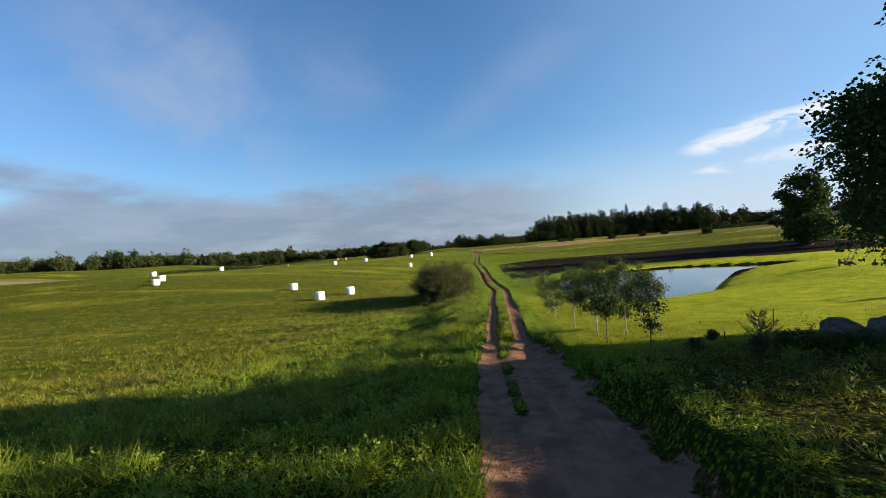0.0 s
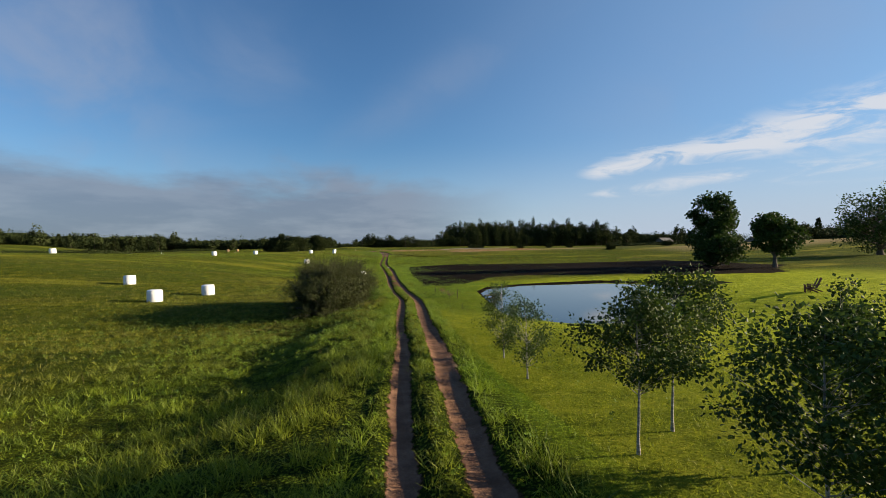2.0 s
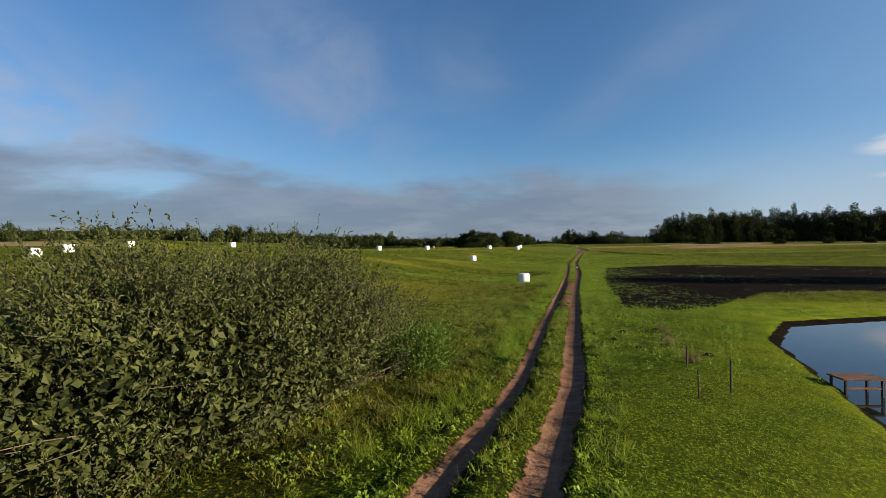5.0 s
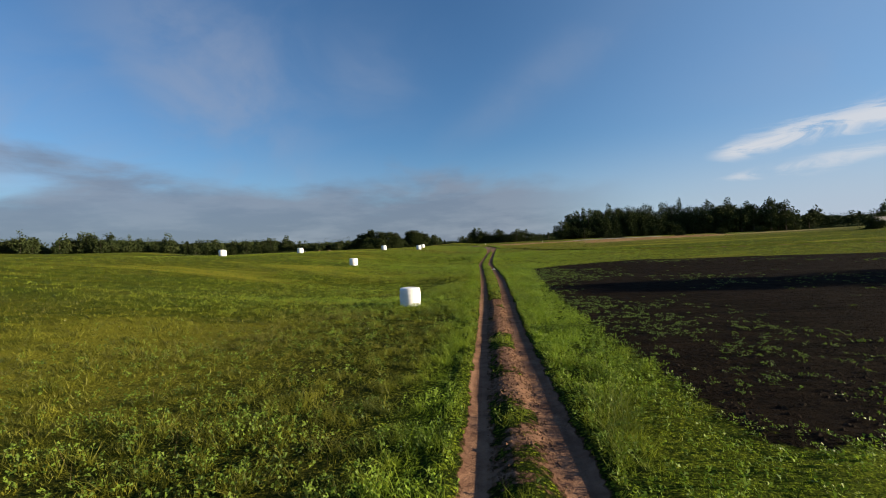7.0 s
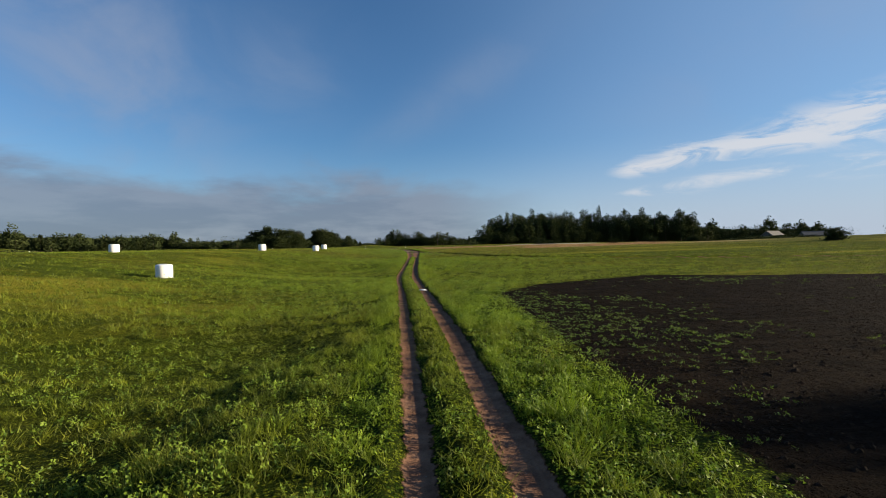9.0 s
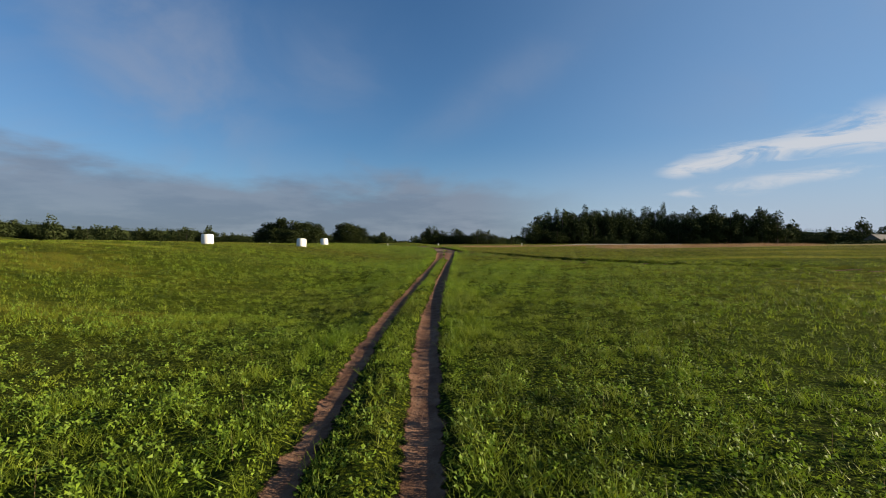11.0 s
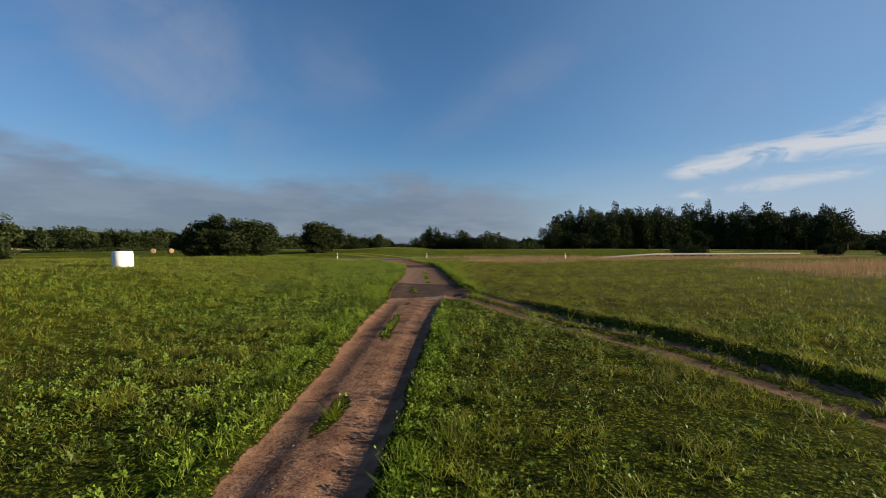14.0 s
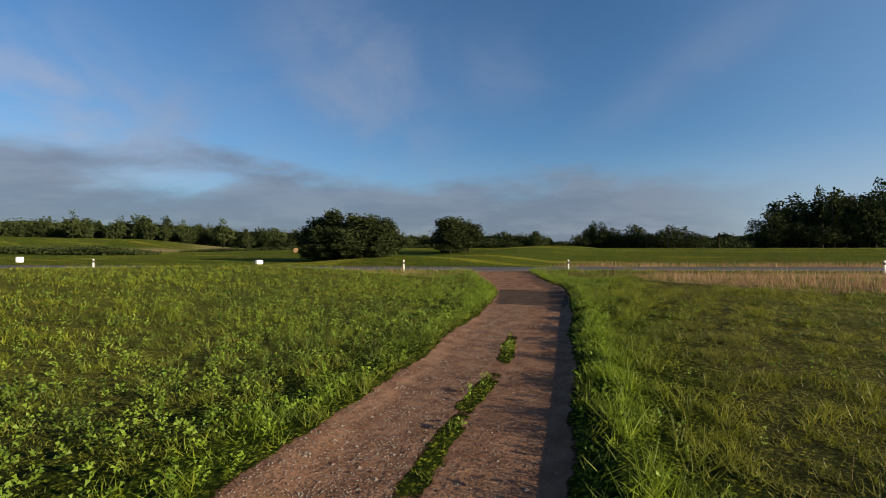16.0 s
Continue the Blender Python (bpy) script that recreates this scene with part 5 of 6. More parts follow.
def make_rail():
    """A W-beam guard rail on short posts, its first end ramped into the ground."""
    x0, y0 = along_road(29.0, -0.2)
    root = new("guard_rail")
    root.matrix_world = pose(x0, y0, hz(x0, y0), 0, 0, math.degrees(ROAD_A))
    s = np.concatenate([np.arange(0, 12, 1.0), np.arange(12, 48.1, 4.0)])
    prof = [(-0.02, -0.125), (-0.06, -0.09), (-0.06, -0.05), (0.0, -0.018), (0.0, 0.018), (-0.06, 0.05), (-0.06, 0.09), (-0.02, 0.125)]
    base = []
    for q in s:
        px, py = along_road(29.0 + q, -0.2)
        base.append(hz(px, py) - hz(x0, y0) + 0.05 + 0.6 * min(q / 12, 1))
    rings = [np.array([(q, dy, b + dz) for dy, dz in prof]) for q, b in zip(s, base)]
    V = np.concatenate(rings)
    k = len(prof)
    i, j = np.meshgrid(np.arange(len(s) - 1), np.arange(k - 1), indexing="ij")
    F = np.stack([i * k + j, i * k + j + 1, (i + 1) * k + j + 1, (i + 1) * k + j], -1).reshape(-1, 4)
    beam = part_np("beam", (V, F), M_STEEL, root)
    sol = beam.modifiers.new("thick", "SOLIDIFY")
    sol.thickness = 0.004
    for q, b in zip(s, base):
        if q % 4 == 0:
            hh = b + 0.12
            part("rail_post", box(0.1, 0.06, hh + 0.4, Matrix.Translation((q, 0.07, hh / 2 - 0.2)), 0.008), M_STEEL, root)
    return tagged(root, "galvanised steel guard rail along the country road", "guard rail")


make_rail()
stk = new("survey_stake")
part("pole", box(0.05, 0.05, 1.3, Matrix.Translation((0, 0, 0.55)) @ pose(0, 0, 0, 2, 1, 0), 0.006), M_WOOD, stk)
part("tip", box(0.052, 0.052, 0.06, Matrix.Translation((0.01, 0, 1.2)), 0.006), M_STAKE, stk)
place(stk, 2.5, 223.5)
tagged(stk, "thin brown wooden stake in the verge", "stake")


# ---- around the lawn ----
def boulder(name, seed, w, d, h):
    rng = np.random.default_rng(seed)
    bm = bmesh.new()
    bmesh.ops.create_icosphere(bm, subdivisions=3, radius=0.5)
    off = Vector(rng.uniform(0, 50, 3))
    for v in bm.verts:
        n = v.co.normalized()
        k = 1 + 0.36 * noise.noise(n * 1.5 + off) + 0.16 * noise.noise(n * 3.4 + off) + 0.05 * noise.noise(n * 9 + off)
        v.co = Vector((n.x * w * 0.5 * k, n.y * d * 0.5 * k, max(n.z * h * 0.5 * k, -h * 0.32)))
        v.co.z += h * 0.3
    return part(name, bm, M_ROCK, smooth=True)


for n, (x, y, w, d, h) in enumerate(((8.15, 3.3, 0.95, 0.8, 0.66), (8.95, 3.05, 0.9, 0.8, 0.72), (7.5, 3.6, 0.48, 0.4, 0.34), (9.7, 2.8, 0.85, 0.8, 0.6), (7.85, 3.0, 0.4, 0.36, 0.3))):
    place(boulder("boulder", 80 + n, w, d, h), x, y, n * 40, -0.06)
    tagged(scene.collection.objects[-1], "big grey granite boulder half hidden by weeds", "boulder", "boulders by the lawn")
for n, (x, y, w, h) in enumerate(((-57.8, 234.4, 1.3, 0.65), (-56.6, 235.0, 1.1, 0.5), (-59.0, 234.0, 0.9, 0.4))):
    ob = boulder("hay_heap", 95 + n, w, w * 0.8, h)
    ob.data.materials[0] = M_HAY
    place(ob, x, y, n * 40, -0.05)
    tagged(ob, "low heap of old brown hay on the field", "hay heap", "heaps of old hay beyond the road")
rng = np.random.default_rng(90)
for n in range(30):
    a, q = rng.uniform(0, 6.28), rng.uniform(0, 1) ** 0.5
    lay = 0 if n < 16 else (1 if n < 25 else 2)
    q *= (1.0, 0.6, 0.25)[lay]
    ob = boulder("field_stone", 100 + n, *(rng.uniform(0.28, 0.5), rng.uniform(0.26, 0.42), rng.uniform(0.24, 0.36)))
    x, y = 19.4 + q * math.cos(a) * 0.75, 14.0 + q * math.sin(a) * 0.55
    place(ob, x, y, n * 50, -0.05 + 0.24 * lay)
    tagged(ob, "rounded field stone in a heap on the lawn", "stone", "heap of field stones")


def make_pine(seed, h, r):
    rng = np.random.default_rng(seed)
    root = new("young_pine")
    wood, C, D = [tube([(0, 0, -0.05), (0.02, 0, h * 0.5), (0, 0.02, h)], [0.03, 0.018, 0.006], 6)], [], []
    for lvl in np.linspace(0.12, 0.95, 7):
        for _ in range(6):
            a = rng.uniform(0, 6.28)
            L = r * (1.1 - 0.75 * lvl) * rng.uniform(0.7, 1.15)
            e = np.array([math.cos(a) * L, math.sin(a) * L, L * 0.75])
            p0 = np.array([0, 0, h * lvl])
            u = np.linspace(0, 1, 4)[:, None]
            pts = p0 + u * e * np.array([1, 1, 0.4]) + u ** 2 * e * np.array([0, 0, 0.6])
            wood.append(tube(pts, [0.012, 0.01, 0.008, 0.005], 5))
            f = rng.uniform(0.2, 1.0, 30)
            q = p0 + f[:, None] * e * np.array([1, 1, 0.4]) + (f ** 2)[:, None] * e * np.array([0, 0, 0.6])
            C.append(q)
            D.append(unit(e)[None] * 0.7 + rng.normal(size=(30, 3)) * 0.6)
    part_np("trunk", join(wood), M_BARK, root, smooth=True)
    c = np.concatenate(C)
    part_np("needles", leaves(rng, c, np.concatenate(D), rng.uniform(0.05, 0.09, len(c)), 0.008), M_NEEDLE, root)
    return root


for n, (x, y, h, r) in enumerate(((6.5, 3.46, 0.72, 0.46), (6.27, 5.09, 0.28, 0.18), (4.9, 3.1, 0.32, 0.22), (5.7, 2.2, 0.4, 0.25))):
    place(make_pine(120 + n, h, r), x, y, n * 33)
    tagged(scene.collection.objects[-1].parent or scene.collection.objects[-1], "small dark young pine with upswept twigs on lawn", "tree", "young pines on the lawn")
for n, (x, y, r, h) in enumerate(((7.8, 2.5, 0.55, 0.22), (8.8, 2.15, 0.6, 0.25), (7.2, 3.3, 0.35, 0.16), (10.0, 2.3, 0.6, 0.6))):
    ob = make_bush("weed_clump", 130 + n, r, r * 0.8, h, 26, 4500, 0.09, 0.06, M_BIRCH, 0.2)
    place(ob, x, y)
    ob.matrix_world = ob.matrix_world @ Matrix.Diagonal((0.75, 0.75, 0.42, 1))
    tagged(ob, "tangled leafy weeds growing against the boulders", "weeds", "weeds by the boulders")


def make_chair():
    """A slatted reclining garden chair."""
    root = new("garden_chair")
    for k in range(5):
        part("back_slat", box(0.1, 0.025, 0.95, Matrix.Translation((-0.25 + k * 0.125, 0.28, 0.72)) @ pose(0, 0, 0, -22, 0, 0), 0.006), M_WOOD, root)
    for k in range(5):
        part("seat_slat", box(0.62, 0.095, 0.024, Matrix.Translation((0, -0.3 + k * 0.115, 0.4 - k * 0.022)) @ pose(0, 0, 0, -9, 0, 0), 0.006), M_WOOD, root)
    for sx in (-0.36, 0.36):
        part("armrest", box(0.12, 0.75, 0.025, Matrix.Translation((sx, -0.05, 0.6)), 0.008), M_WOOD, root)
        part("front_leg", box(0.05, 0.09, 0.62, Matrix.Translation((sx, -0.34, 0.29)), 0.006), M_WOOD, root)
        part("rear_leg", box(0.05, 0.85, 0.1, Matrix.Translation((sx * 0.85, 0.08, 0.2)) @ pose(0, 0, 0, -24, 0, 0), 0.006), M_WOOD, root)
    part("back_rail", box(0.66, 0.03, 0.07, Matrix.Translation((0, 0.31, 0.62)) @ pose(0, 0, 0, -22, 0, 0), 0.006), M_WOOD, root)
    return root


chair = make_chair()
chair.matrix_world = pose(34.6, 36.9, hz(34.6, 36.9), 0, 0, -132)
tagged(chair, "slatted reddish wooden garden chair facing the pond", "chair", "garden chairs by the pond")
copy_thing(chair, pose(35.4, 37.3, hz(35.4, 37.3), 0, 0, -126))

log = new("cut_log")
u = np.linspace(0, 2 * np.pi, 18, endpoint=False)
part_np("bark", tube([(-0.3, 0, 0.2), (-0.1, 0.01, 0.205), (0.15, 0, 0.2), (0.3, 0, 0.205)], [0.21, 0.205, 0.215, 0.21], 18), M_BARK, log, smooth=True)
for ex in (-0.3, 0.3):
    bm = bmesh.new()
    bm.faces.new([bm.verts.new((ex, 0.21 * math.cos(q), 0.202 + 0.21 * math.sin(q))) for q in u])
    part("sawn_end", bm, M_WOOD, log, "pale sawn end")
log.matrix_world = pose(20.3, 13.2, hz(20.3, 13.2) - 0.02, 0, 0, -25)
tagged(log, "thick sawn log lying beside the stone heap", "log")


def make_stake(h, r):
    root = new("wooden_stake")
    part_np("pole", tube([(0, 0, -0.1), (0.01, 0, h * 0.5), (0.02, 0.01, h), (0.02, 0.01, h + 0.005)], [r, r, r * 0.9, 0.002], 8), M_STAKE, root)
    part_np("wire_tie", tube([(r * 1.2 * math.cos(a) + 0.015, r * 1.2 * math.sin(a), h * 0.8) for a in np.linspace(0, 6.28, 10)], [0.004] * 10, 4), M_STEEL, root)
    return root


for n, (x, y, h) in enumerate(((6.8, 49.4, 0.62), (7.3, 46.7, 0.85), (6.6, 53.0, 0.4), (6.4, 56.5, 0.55), (6.4, 45.8, 0.7), (6.69, 5.28, 0.22), (6.2, 38.0, 0.45), (10.3, 9.0, 0.5))):
    place(make_stake(h, 0.026 if n < 2 else 0.02), x, y, n * 40, 0)
    tagged(scene.collection.objects[-1].parent, "short dark wooden stake in the grass", "stake", "stakes in the grass")


DEAD_WEEDS = [(7.15, 56.9, 0.2, 0.26), (6.94, 53.4, 0.22, 0.34), (7.15, 50.1, 0.2, 0.24)]


def make_mole(seed):
    bm = bmesh.new()
    bmesh.ops.create_icosphere(bm, subdivisions=3, radius=1)
    for v in bm.verts:
        k = 1 + 0.25 * noise.noise(v.co * 2.2 + Vector((seed, 0, 0))) + 0.12 * noise.noise(v.co * 7)
        v.co = Vector((v.co.x * 0.17 * k, v.co.y * 0.13 * k, max(v.co.z, -0.2) * 0.1 * k))
    return part("molehill", bm, M_EARTH, smooth=True)


for n, (x, y) in enumerate(((5.37, 56.3), (7.3, 55.9), (5.7, 52.6), (7.9, 51.6), (5.6, 62.0), (4.9, 54.0), (7.0, 57.5))):
    place(make_mole(n * 3.1), x, y, n * 60, 0.0)
    tagged(scene.collection.objects[-1], "fresh dark molehill in the short grass", "molehill", "molehills near the pond")

for n, (x, y, r, h) in enumerate(DEAD_WEEDS):
    ob = make_bush("dead_weed", 140 + n, r, r, h, 16, 420, 0.06, 0.026, M_STALK, 0.06)
    place(ob, x, y, n * 60)
    tagged(ob, "withered brown weed clump standing in short grass", "weeds", "dead weeds near the pond")

# wooden pond frame at the water's edge
jet = new("pond_frame")
for sx in (-0.5, 0.5):
    for sy in (-0.25, 0.25):
        part("leg", box(0.06, 0.06, 0.9, Matrix.Translation((sx, sy, 0.1)), 0.008), M_STAKE, jet)
part("top_board", box(1.2, 0.6, 0.05, Matrix.Translation((0, 0, 0.56)), 0.01), M_WOOD, jet)
part("brace", box(1.0, 0.04, 0.06, Matrix.Translation((0, -0.25, 0.3)), 0.006), M_WOOD, jet)
jet.matrix_world = pose(11.2, 49.6, WATER_Z - 0.05, 0, 0, 15)
tagged(jet, "small wooden step standing in the pond edge", "pond step")

# a pale scrap lying in the rut
bm = bmesh.new()
bmesh.ops.create_icosphere(bm, subdivisions=2, radius=0.5)
for v in bm.verts:
    k = 1 + 0.7 * noise.noise(v.co * 4) + 0.4 * noise.noise(v.co * 11)
    v.co = Vector((v.co.x * 0.5 * k, v.co.y * 0.75 * k, max(v.co.z, -0.1) * 0.1 * k))
scrap = part("film_scrap", bm, M_FILM, smooth=True)
lx, rx_ = rut_xs(np.array([119.0]))
place(scrap, float(rx_[0]) - 0.1, 119.0, 30, 0.04)
tagged(scrap, "crumpled scrap of white film lying in the rut", "plastic scrap")


def make_barn(w, d, h, rh):
    root = new("barn")
    part("wall", box(w, d, h + 1, Matrix.Translation((0, 0, h / 2 - 0.5)), 0.05), M_WALL, root)
    for s in (-1, 1):
        sl = math.degrees(math.atan2(rh, d / 2))
        part("roof", box(w + 0.8, math.hypot(d / 2, rh) + 0.5, 0.12, Matrix.Translation((0, s * d / 4, h + rh / 2 + 0.05)) @ pose(0, 0, 0, -s * sl, 0, 0)), M_ROOF, root)
    for sx in (-1, 1):
        bm = bmesh.new()
        a = [bm.verts.new((sx * (w / 2 - 0.1), y, z)) for y, z in ((-d / 2, h), (d / 2, h), (0, h + rh))]
        c = [bm.verts.new((sx * (w / 2 - 0.02), y, z)) for y, z in ((-d / 2, h), (d / 2, h), (0, h + rh))]
        bm.faces.new(a), bm.faces.new(c[::-1])
        for i in range(3):
            bm.faces.new((a[i], c[i], c[(i + 1) % 3], a[(i + 1) % 3]))
        bmesh.ops.recalc_face_normals(bm, faces=bm.faces[:])
        part("gable", bm, M_WALL, root)
    part("door", box(3, 0.12, min(3, h), Matrix.Translation((-w * 0.2, -d / 2 - 0.02, min(3, h) / 2)), 0.02), M_STAKE, root)
    return root


for n, (x, y, w, a) in enumerate(((262, 388, 14, 20), (318, 412, 18, -15), (300, 330, 12, 40))):
    place(make_barn(w, 8, 3.2, 3.0), x, y, a)
    tagged(scene.collection.objects[-1].parent, "distant grey farm building with pitched roof", "barn", "farm buildings far off")


# ---- grass, weeds, gravel ----
def blades(rng, x, y, z, hgt, wid, lean):
    """Slender leaning blades, one triangle each."""
    n = len(x)
    a = rng.uniform(0, 2 * np.pi, n)
    u = np.stack([np.cos(a), np.sin(a), np.zeros(n)], -1) * (wid / 2)[:, None]
    b = rng.uniform(0, 2 * np.pi, n)
    l = np.stack([np.cos(b), np.sin(b), np.zeros(n)], -1) * (lean * hgt * rng.uniform(0.1, 1.0, n))[:, None]
    p = np.stack([x, y, z], -1)
    l[:, 2] = hgt
    V = np.stack([p - u, p + u, p + l], 1).reshape(-1, 3)
    return V, np.arange(3 * n).reshape(n, 3)


def scatter(rng, n, x0, x1, y0, y1, keep):
    x, y = rng.uniform(x0, x1, n), rng.uniform(y0, y1, n)
    k = rng.random(n) < keep(x, y)
    return x[k], y[k]


def tufted(rng, x, y, per, spread):
    return np.repeat(x, per) + rng.normal(size=len(x) * per) * spread, np.repeat(y, per) + rng.normal(size=len(x) * per) * spread


def tufted_tone(rng, n, per):
    """A shade for each tuft, shared by its blades."""
    return np.repeat(np.clip(rng.normal(0.5, 0.28, n), 0, 1), per)


def lumps(x, y):
    """How thick the growth stands, 0 to 1, in clumps of half a metre and more."""
    return np.clip(0.5 + 0.75 * wave(x, y, 3.6, 35, 3) + 0.3 * wave(x, y, 0.8, 36, 2), 0, 1)


def bare(x, y):
    dirt, soil, lawn, tar, dry = zones(x, y)
    return np.clip(1 - 2.2 * dirt, 0, 1) * np.clip(1 - 1.6 * soil, 0, 1) * np.clip(1 - 2 * tar, 0, 1) * (road_offset(x, y) < 0.5) * (poly_dist(x, y, POND) > 0.7), lawn


def keep_meadow(x, y):
    ok, lawn = bare(x, y)
    st, _ = line_dist(x, y, SIDE_TRACK)
    return ok * np.maximum(near_track(x), 0.8 * np.exp(-np.maximum(st - 1.5, 0) / 1.2)) * np.where(lawn > 0.5, 0.0, 1.0) * (0.3 + 0.7 * sstep(0.25, 0.6, lumps(x, y)))


def give_lush(ob, x, y, corners, tone):
    ob.data.attributes.new("tone", "FLOAT", "POINT").data.foreach_set("value", np.repeat(tone, corners).astype(np.float32))
    ob.data.attributes.new("lush", "FLOAT", "POINT").data.foreach_set("value", np.repeat(lushness(x, y), corners).astype(np.float32))


def keep_lawn(x, y):
    ok, lawn = bare(x, y)
    return ok * np.exp(-np.maximum(np.abs(x - 4) - 8, 0) / 16.0) * np.where(lawn > 0.5, 1.0, 0.0)


def grass_height(x, y):
    gap, side = rut_gap(x, y)
    verge = np.exp(-((np.abs(side) - 2.4) / 1.1) ** 2)
    inner = np.abs(side) < 1.25
    h = 0.17 + 0.12 * verge + 0.07 * wave(x, y, 0.5, 31) + 0.07 * wave(x, y, 1.6, 32)
    ins, mid = drive_inside(x, y)
    h = h + 0.12 * sstep(28, 10, y) * (x < 0) + 0.12 * np.exp(-((ins + 0.5) / 0.5) ** 2) * (y > 183) + 0.1 * verge * (side > 0)
    st, _ = line_dist(x, y, SIDE_TRACK)
    h = h + 0.15 * np.exp(-((st - 1.4) / 0.4) ** 2)
    inner = np.where(y > 183, ins > 0, inner)
    l_, r_ = rut_xs(y)
    low = np.where((x > r_) & (y < 182) & ((y < 132) | (y > 164)), np.clip(0.13 + 0.5 * (x - r_ - 0.25), 0.1, 1), 1.0)
    low = np.where((x > 2.0) & (y < 8), np.minimum(low, 0.16), low)
    low = np.where((y > 184) & (mid > 0), np.clip(0.22 + 0.25 * (-ins - 0.1), 0.15, 1), low)
    return np.where(inner, np.where(y > 180, 0.1, 0.2) + 0.06 * wave(x, y, 2.0, 33), np.minimum(low, np.clip(h * np.where(y < 120, 0.3 + 1.5 * lumps(x, y) ** 1.8, 0.32 + 1.1 * lumps(x, y) ** 1.7), 0.05, np.where(y < 120, 0.48, 0.4)) * np.where((x > 3.6) & (y > 34) & (y < 66), 0.55, np.where((y > 168) & (y < 186) & (x > 2.2) & (x < 7), 0.6, 1.0))))


rng = np.random.default_rng(50)
x, y = scatter(rng, 420000, -24, 30, -9, 234, keep_meadow)
tone = tufted_tone(rng, len(x), 9)
x, y = tufted(rng, x, y, 9, 0.06)
ok, _ = bare(x, y)
x, y, tone = x[ok > 0.12], y[ok > 0.12], tone[ok > 0.12]
far = 1 + 0.06 * np.maximum(np.abs(x - 1.5) - 4, 0)
hg = grass_height(x, y) * rng.uniform(0.55, 1.25, len(x))
grass = part_np("meadow_grass", blades(rng, x, y, height(x, y) - 0.01, hg * 0.9, rng.uniform(0.01, 0.022, len(x)) * far, 1.5), M_GRASS)
give_lush(grass, x, y, 3, tone)
tagged(grass, "long green meadow grass along the track", "grass", kind="stuff")


def keep_wide(x, y):
    ok, lawn = bare(x, y)
    return ok * np.clip((np.abs(x - 1.5) - 7) / 8, 0, 1) * np.exp(-np.maximum(np.abs(x) - 20, 0) / 30) * np.where(lawn > 0.4, 0.0, 1.0) * (0.25 + 0.75 * lumps(x * 0.6, y * 0.6) ** 1.5)


x, y = scatter(rng, 320000, -90, 80, 0, 234, keep_wide)
tone = tufted_tone(rng, len(x), 5)
x, y = tufted(rng, x, y, 5, 0.14)
ok, lawn = bare(x, y)
x, y, lawn, tone = x[ok > 0.35], y[ok > 0.35], lawn[ok > 0.35], tone[ok > 0.35]
hg = rng.uniform(0.08, 0.22, len(x)) * np.where(lawn > 0.5, 0.35, 1.0)
wide = part_np("field_grass", blades(rng, x, y, height(x, y) - 0.02, hg, rng.uniform(0.025, 0.05, len(x)), 1.0), M_GRASS)
give_lush(wide, x, y, 3, tone)
tagged(wide, "uneven tussocky grass across the wide meadow", "grass", kind="stuff")
x, y = scatter(rng, 150000, -300, 130, 228, 430, lambda x, y: (road_offset(x, y) > 8.5) * np.clip(0.4 + 0.8 * wave(x, y, 0.08, 58, 3), 0.08, 1) * (zones(x, y)[4] < 0.5))
fg = part_np("far_field_grass", blades(rng, x, y, height(x, y) - 0.02, rng.uniform(0.08, 0.18, len(x)), rng.uniform(0.06, 0.12, len(x)), 1.2), M_GRASS)
give_lush(fg, x, y, 3, tufted_tone(rng, len(x), 1))
tagged(fg, "green grass of the fields beyond the road", "grass", kind="stuff")
x, y = scatter(rng, 150000, 3.0, 56, 2, 76, keep_lawn)
x, y = tufted(rng, x, y, 5, 0.07)
ok, _ = bare(x, y)
x, y = x[ok > 0.35], y[ok > 0.35]
lg = part_np("lawn_grass", blades(rng, x, y, height(x, y) - 0.01, rng.uniform(0.03, 0.075, len(x)), rng.uniform(0.01, 0.018, len(x)) * (1 + 0.05 * np.maximum(x - 10, 0)), 1.0), M_LAWN)
give_lush(lg, x, y, 3, rng.uniform(0, 1, len(x)))
tagged(lg, "short bright mown grass between track and pond", "grass", kind="stuff")

# broad-leaved weeds: rosettes of leaves


def rosettes(rng, x, y, per, length, width, rise, tall=0.14):
    """Leaflets in clumps, most of them turned towards the light."""
    n = len(x) * per
    px, py = np.repeat(x, per), np.repeat(y, per)
    face = unit(rng.normal(size=(n, 3)) * 0.6 + np.array([0.55, -0.03, 0.6]))
    d = rng.normal(size=(n, 3)) + np.array([0, 0, 0.5 * rise])
    d = unit(d - face * (d * face).sum(1, keepdims=True))
    d = d * np.where(d[:, 2:] < -0.15, -1.0, 1.0)
    c = np.stack([px + rng.normal(size=n) * 0.03, py + rng.normal(size=n) * 0.03, height(px, py) + 0.02 + rng.uniform(0, 1, n) ** 0.7 * np.repeat(np.broadcast_to(tall, len(x)), per)], -1)
    sc = rng.uniform(0.6, 1.3, n)
    half = np.cross(face, d) * (0.5 * width * sc)[:, None]
    tip = c + d * (length * sc)[:, None]
    return np.stack([c, tip + half, tip - half], 1).reshape(-1, 3), np.arange(3 * n).reshape(n, 3)


def verge_strip(x, y):
    """The lush strip between the track and the tilled soil."""
    return sstep(60, 70, y) * sstep(126, 114, y) * (x > 3.0) * (poly_dist(x, y, SOIL) > -0.6)


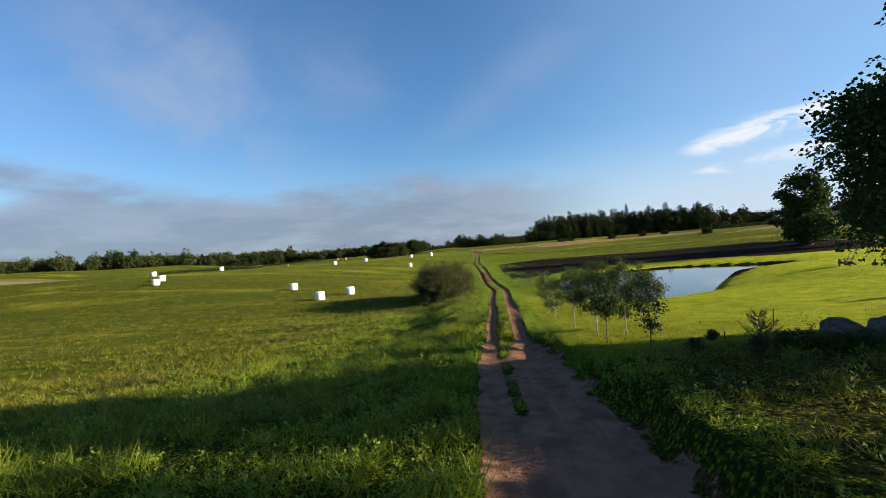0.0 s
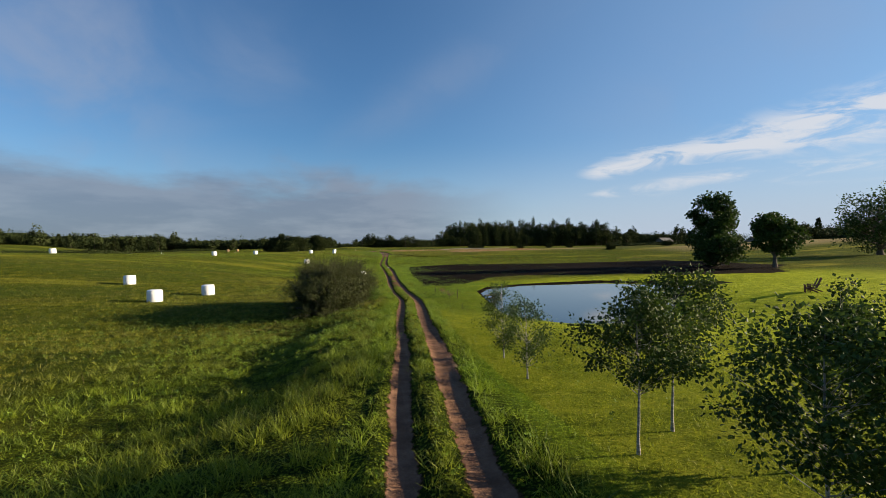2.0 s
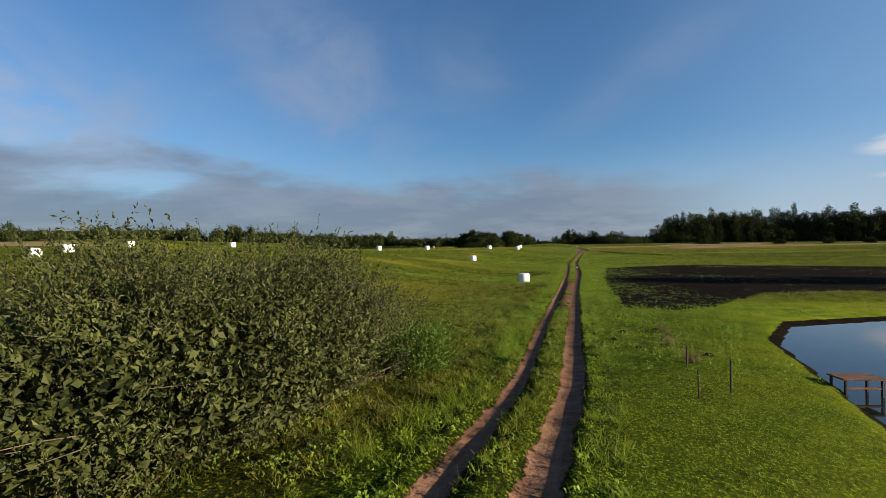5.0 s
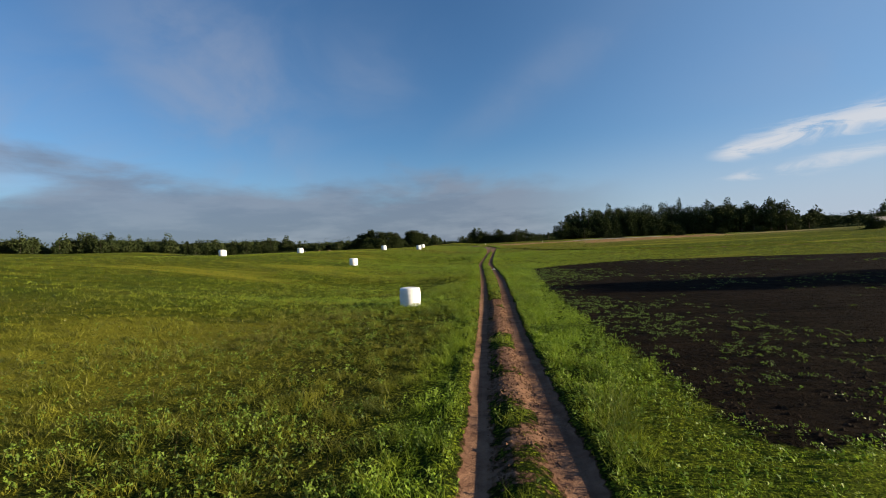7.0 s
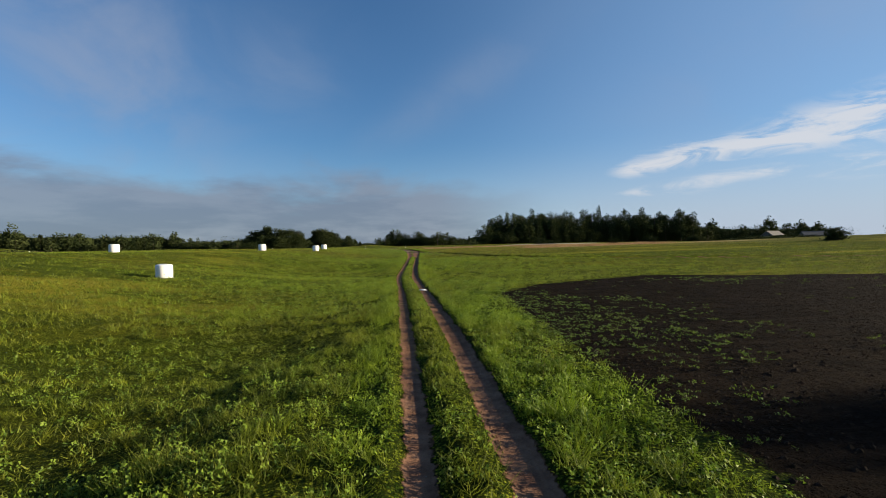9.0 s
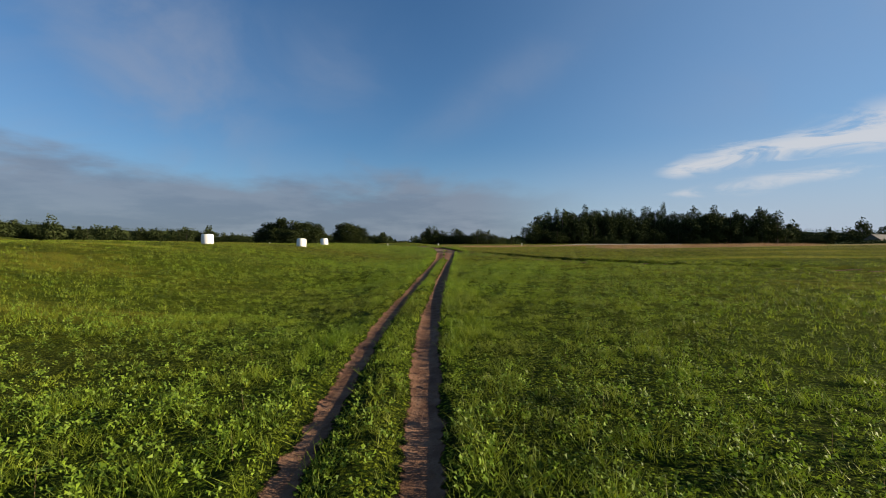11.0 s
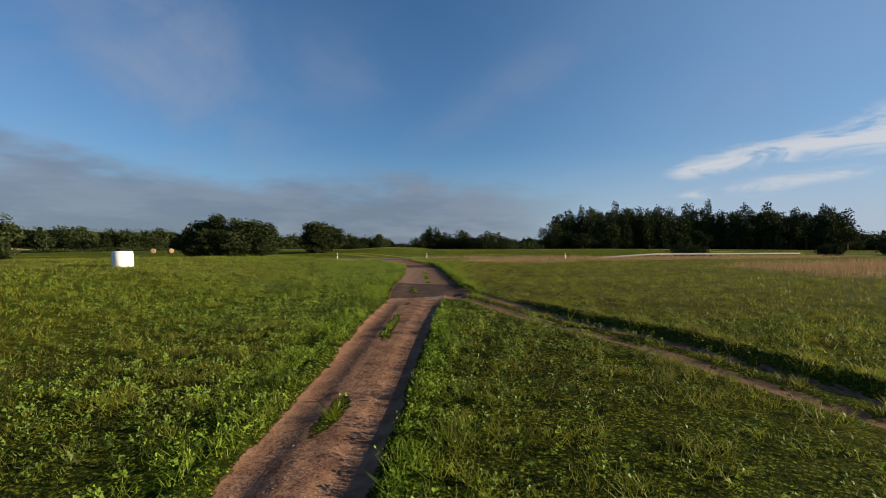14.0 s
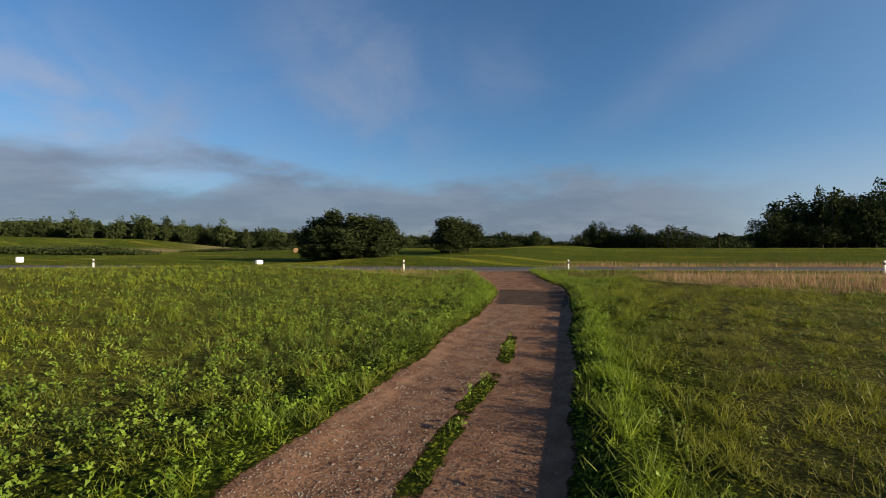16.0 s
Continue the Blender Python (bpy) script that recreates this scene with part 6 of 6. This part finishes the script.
def keep_weed(x, y):
    ok, lawn = bare(x, y)
    return ok * near_track(x) * np.where(lawn > 0.5, 0.1 + 0.5 * sstep(34, 42, y), 1.0) * np.where((x > 3) & (y > 178), 0.15, 1.0) * np.clip(0.6 + 0.9 * wave(x, y, 0.22, 41) + 0.5 * sstep(160, 190, y) + 1.2 * verge_strip(x, y) - 0.55 * (x > 2.5) * sstep(184, 188, y), 0.03, 1)


x, y = scatter(rng, 330000, -22, 24, -8, 234, lambda x, y: keep_weed(x, y) * np.maximum(0.15 + 0.85 * lumps(x, y), verge_strip(x, y)))
weeds = part_np("broadleaf_weeds", rosettes(rng, x, y, 9, 0.056, 0.04, 0.8, np.clip(0.06 + 0.3 * lumps(x, y) ** 1.5, 0, np.where(np.abs(rut_gap(x, y)[1]) < 1.3, 0.1, 0.36))), M_WEED)
give_lush(weeds, np.repeat(x, 9), np.repeat(y, 9), 3, tufted_tone(rng, len(x), 9))
tagged(weeds, "low broad-leaved clover and dandelion weeds", "weeds", kind="stuff")
x, y = scatter(rng, 18000, 6, 40, 66, 122, lambda x, y: (poly_dist(x, y, SOIL) < 0.5) * np.clip(-0.3 + 0.9 * np.exp(-(x - 6) / 6.5) + 0.6 * wave(x, y, 0.3, 43) + 0.4 * wave(x, y, 1.6, 48), 0.004, 1))
x, y = tufted(rng, x, y, 3, 0.1)
sw = part_np("soil_weeds", rosettes(rng, x, y, 7, 0.045, 0.03, 0.6, 0.05), M_SHRUB)
tagged(sw, "scattered green weeds sprouting on black soil", "weeds", kind="stuff")
x, y = scatter(rng, 16000, -24, 24, -6, 232, lambda x, y: bare(x, y)[0] * near_track(x) * (bare(x, y)[1] < 0.5) * np.clip(wave(x, y, 0.3, 44) + 0.15, 0, 1) * (np.abs(x - 1.5) > 2.2))
st = part_np("dry_stalks", blades(rng, x, y, height(x, y), rng.uniform(0.25, 0.55, len(x)), np.full(len(x), 0.008), 0.35), M_STALK)
tagged(st, "brown dry seed stalks among the meadow grass", "stalks", kind="stuff")
x, y = scatter(rng, 420000, -75, 70, 180, 262, lambda x, y: (zones(x, y)[4] > 0.25) * np.clip(zones(x, y)[4] * (0.35 + 0.65 * lumps(x * 0.4, y * 0.4)), 0, 1) * (drive_inside(x, y)[0] < -0.5))
rd = part_np("verge_reeds", blades(rng, x, y, height(x, y), rng.uniform(0.25, 0.7, len(x)), rng.uniform(0.02, 0.04, len(x)), 0.5), M_REED)
tagged(rd, "tall dry pinkish grass in the roadside ditch", "grass", kind="stuff")
x, y = scatter(rng, 1300, -20, 2, 55, 232, lambda x, y: bare(x, y)[0] * near_track(x) * np.clip(wave(x, y, 0.4, 45) * 1.5, 0, 1))
c = np.stack([x, y, height(x, y) + rng.uniform(0.15, 0.3, len(x))], -1)
fl = part_np("white_flowers", leaves(rng, c, rng.normal(size=(len(x), 3)) + (0, 0, 0.3), 0.017, 0.015), M_FLOWER)
tagged(fl, "tiny white meadow flowers", "flowers", kind="stuff")

# stones and clods


def pebbles(rng, x, y, size, flat=0.6):
    base = np.array([(1, 0, 0), (-1, 0, 0), (0, 1, 0), (0, -1, 0), (0, 0, 1), (0, 0, -0.4)], float)
    tri = np.array([(0, 2, 4), (2, 1, 4), (1, 3, 4), (3, 0, 4), (2, 0, 5), (1, 2, 5), (3, 1, 5), (0, 3, 5)])
    n = len(x)
    s = size[:, None, None] * rng.uniform(0.6, 1.2, (n, 6, 1)) * base[None] * np.array([1, 1, flat])
    a = rng.uniform(0, 6.28, n)
    ca, sa = np.cos(a)[:, None], np.sin(a)[:, None]
    V = np.stack([s[..., 0] * ca - s[..., 1] * sa + x[:, None], s[..., 0] * sa + s[..., 1] * ca + y[:, None], s[..., 2] + height(x, y)[:, None]], -1)
    F = (np.arange(n)[:, None, None] * 6 + tri[None]).reshape(-1, 3)
    return V.reshape(-1, 3), F


x, y = scatter(rng, 80000, -9, 6, -8, 226, lambda x, y: np.where((zones(x, y)[0] > 0.6) & (zones(x, y)[3] < 0.4), np.where(y > 168, 0.9, 0.35), 0.0))
x2, y2 = scatter(rng, 60000, -5, 2.5, 186, 210, lambda x, y: np.where((zones(x, y)[0] > 0.6) & (zones(x, y)[3] < 0.4), np.where(drive_inside(x, y)[1] < 0, 0.9, 0.2), 0.0))
x, y = np.concatenate([x, x2]), np.concatenate([y, y2])
gr = part_np("track_gravel", pebbles(rng, x, y, rng.uniform(0.005, 0.02, len(x)) * np.where(rng.random(len(x)) < 0.03, 2.0, 1.0)), M_STONE)
tagged(gr, "loose pale gravel on the dirt track", "gravel", kind="stuff")
x, y = scatter(rng, 2600, 0.2, 3.4, 181.4, 184.6, lambda x, y: np.where(np.abs(y - 182.5 - 0.5 * (x - 0.35) - 0.4 * wave(x, y, 1.5, 47)) < 0.4, 0.8, 0.0) * ((x < 1.05) | ((x > 1.75) & (x < 2.9))))
gr2 = part_np("gravel_edge", pebbles(rng, x, y, rng.uniform(0.02, 0.05, len(x))), M_STONE)
tagged(gr2, "band of coarse grey gravel at the tarmac edge", "gravel", kind="stuff")
x, y = scatter(rng, 40000, 5, 60, 66, 125, lambda x, y: np.where(zones(x, y)[1] > 0.5, np.exp(-(x - 5) / 16.0), 0.0))
cl = part_np("soil_clods", pebbles(rng, x, y, rng.uniform(0.02, 0.075, len(x)), 0.8), M_EARTH)
tagged(cl, "crumbly clods of black peaty soil", "soil", kind="stuff")
x, y = scatter(rng, 14000, 0.6, 3.2, 56, 95, lambda x, y: np.where((np.abs(rut_gap(x, y)[1]) < 0.75) & (zones(x, y)[0] > 0.5), 0.8, 0.0))
cd = part_np("track_clods", pebbles(rng, x, y, rng.uniform(0.02, 0.055, len(x)), 0.7), M_DIRT)
tagged(cd, "churned brown clods between the wheel ruts", "soil", kind="stuff")
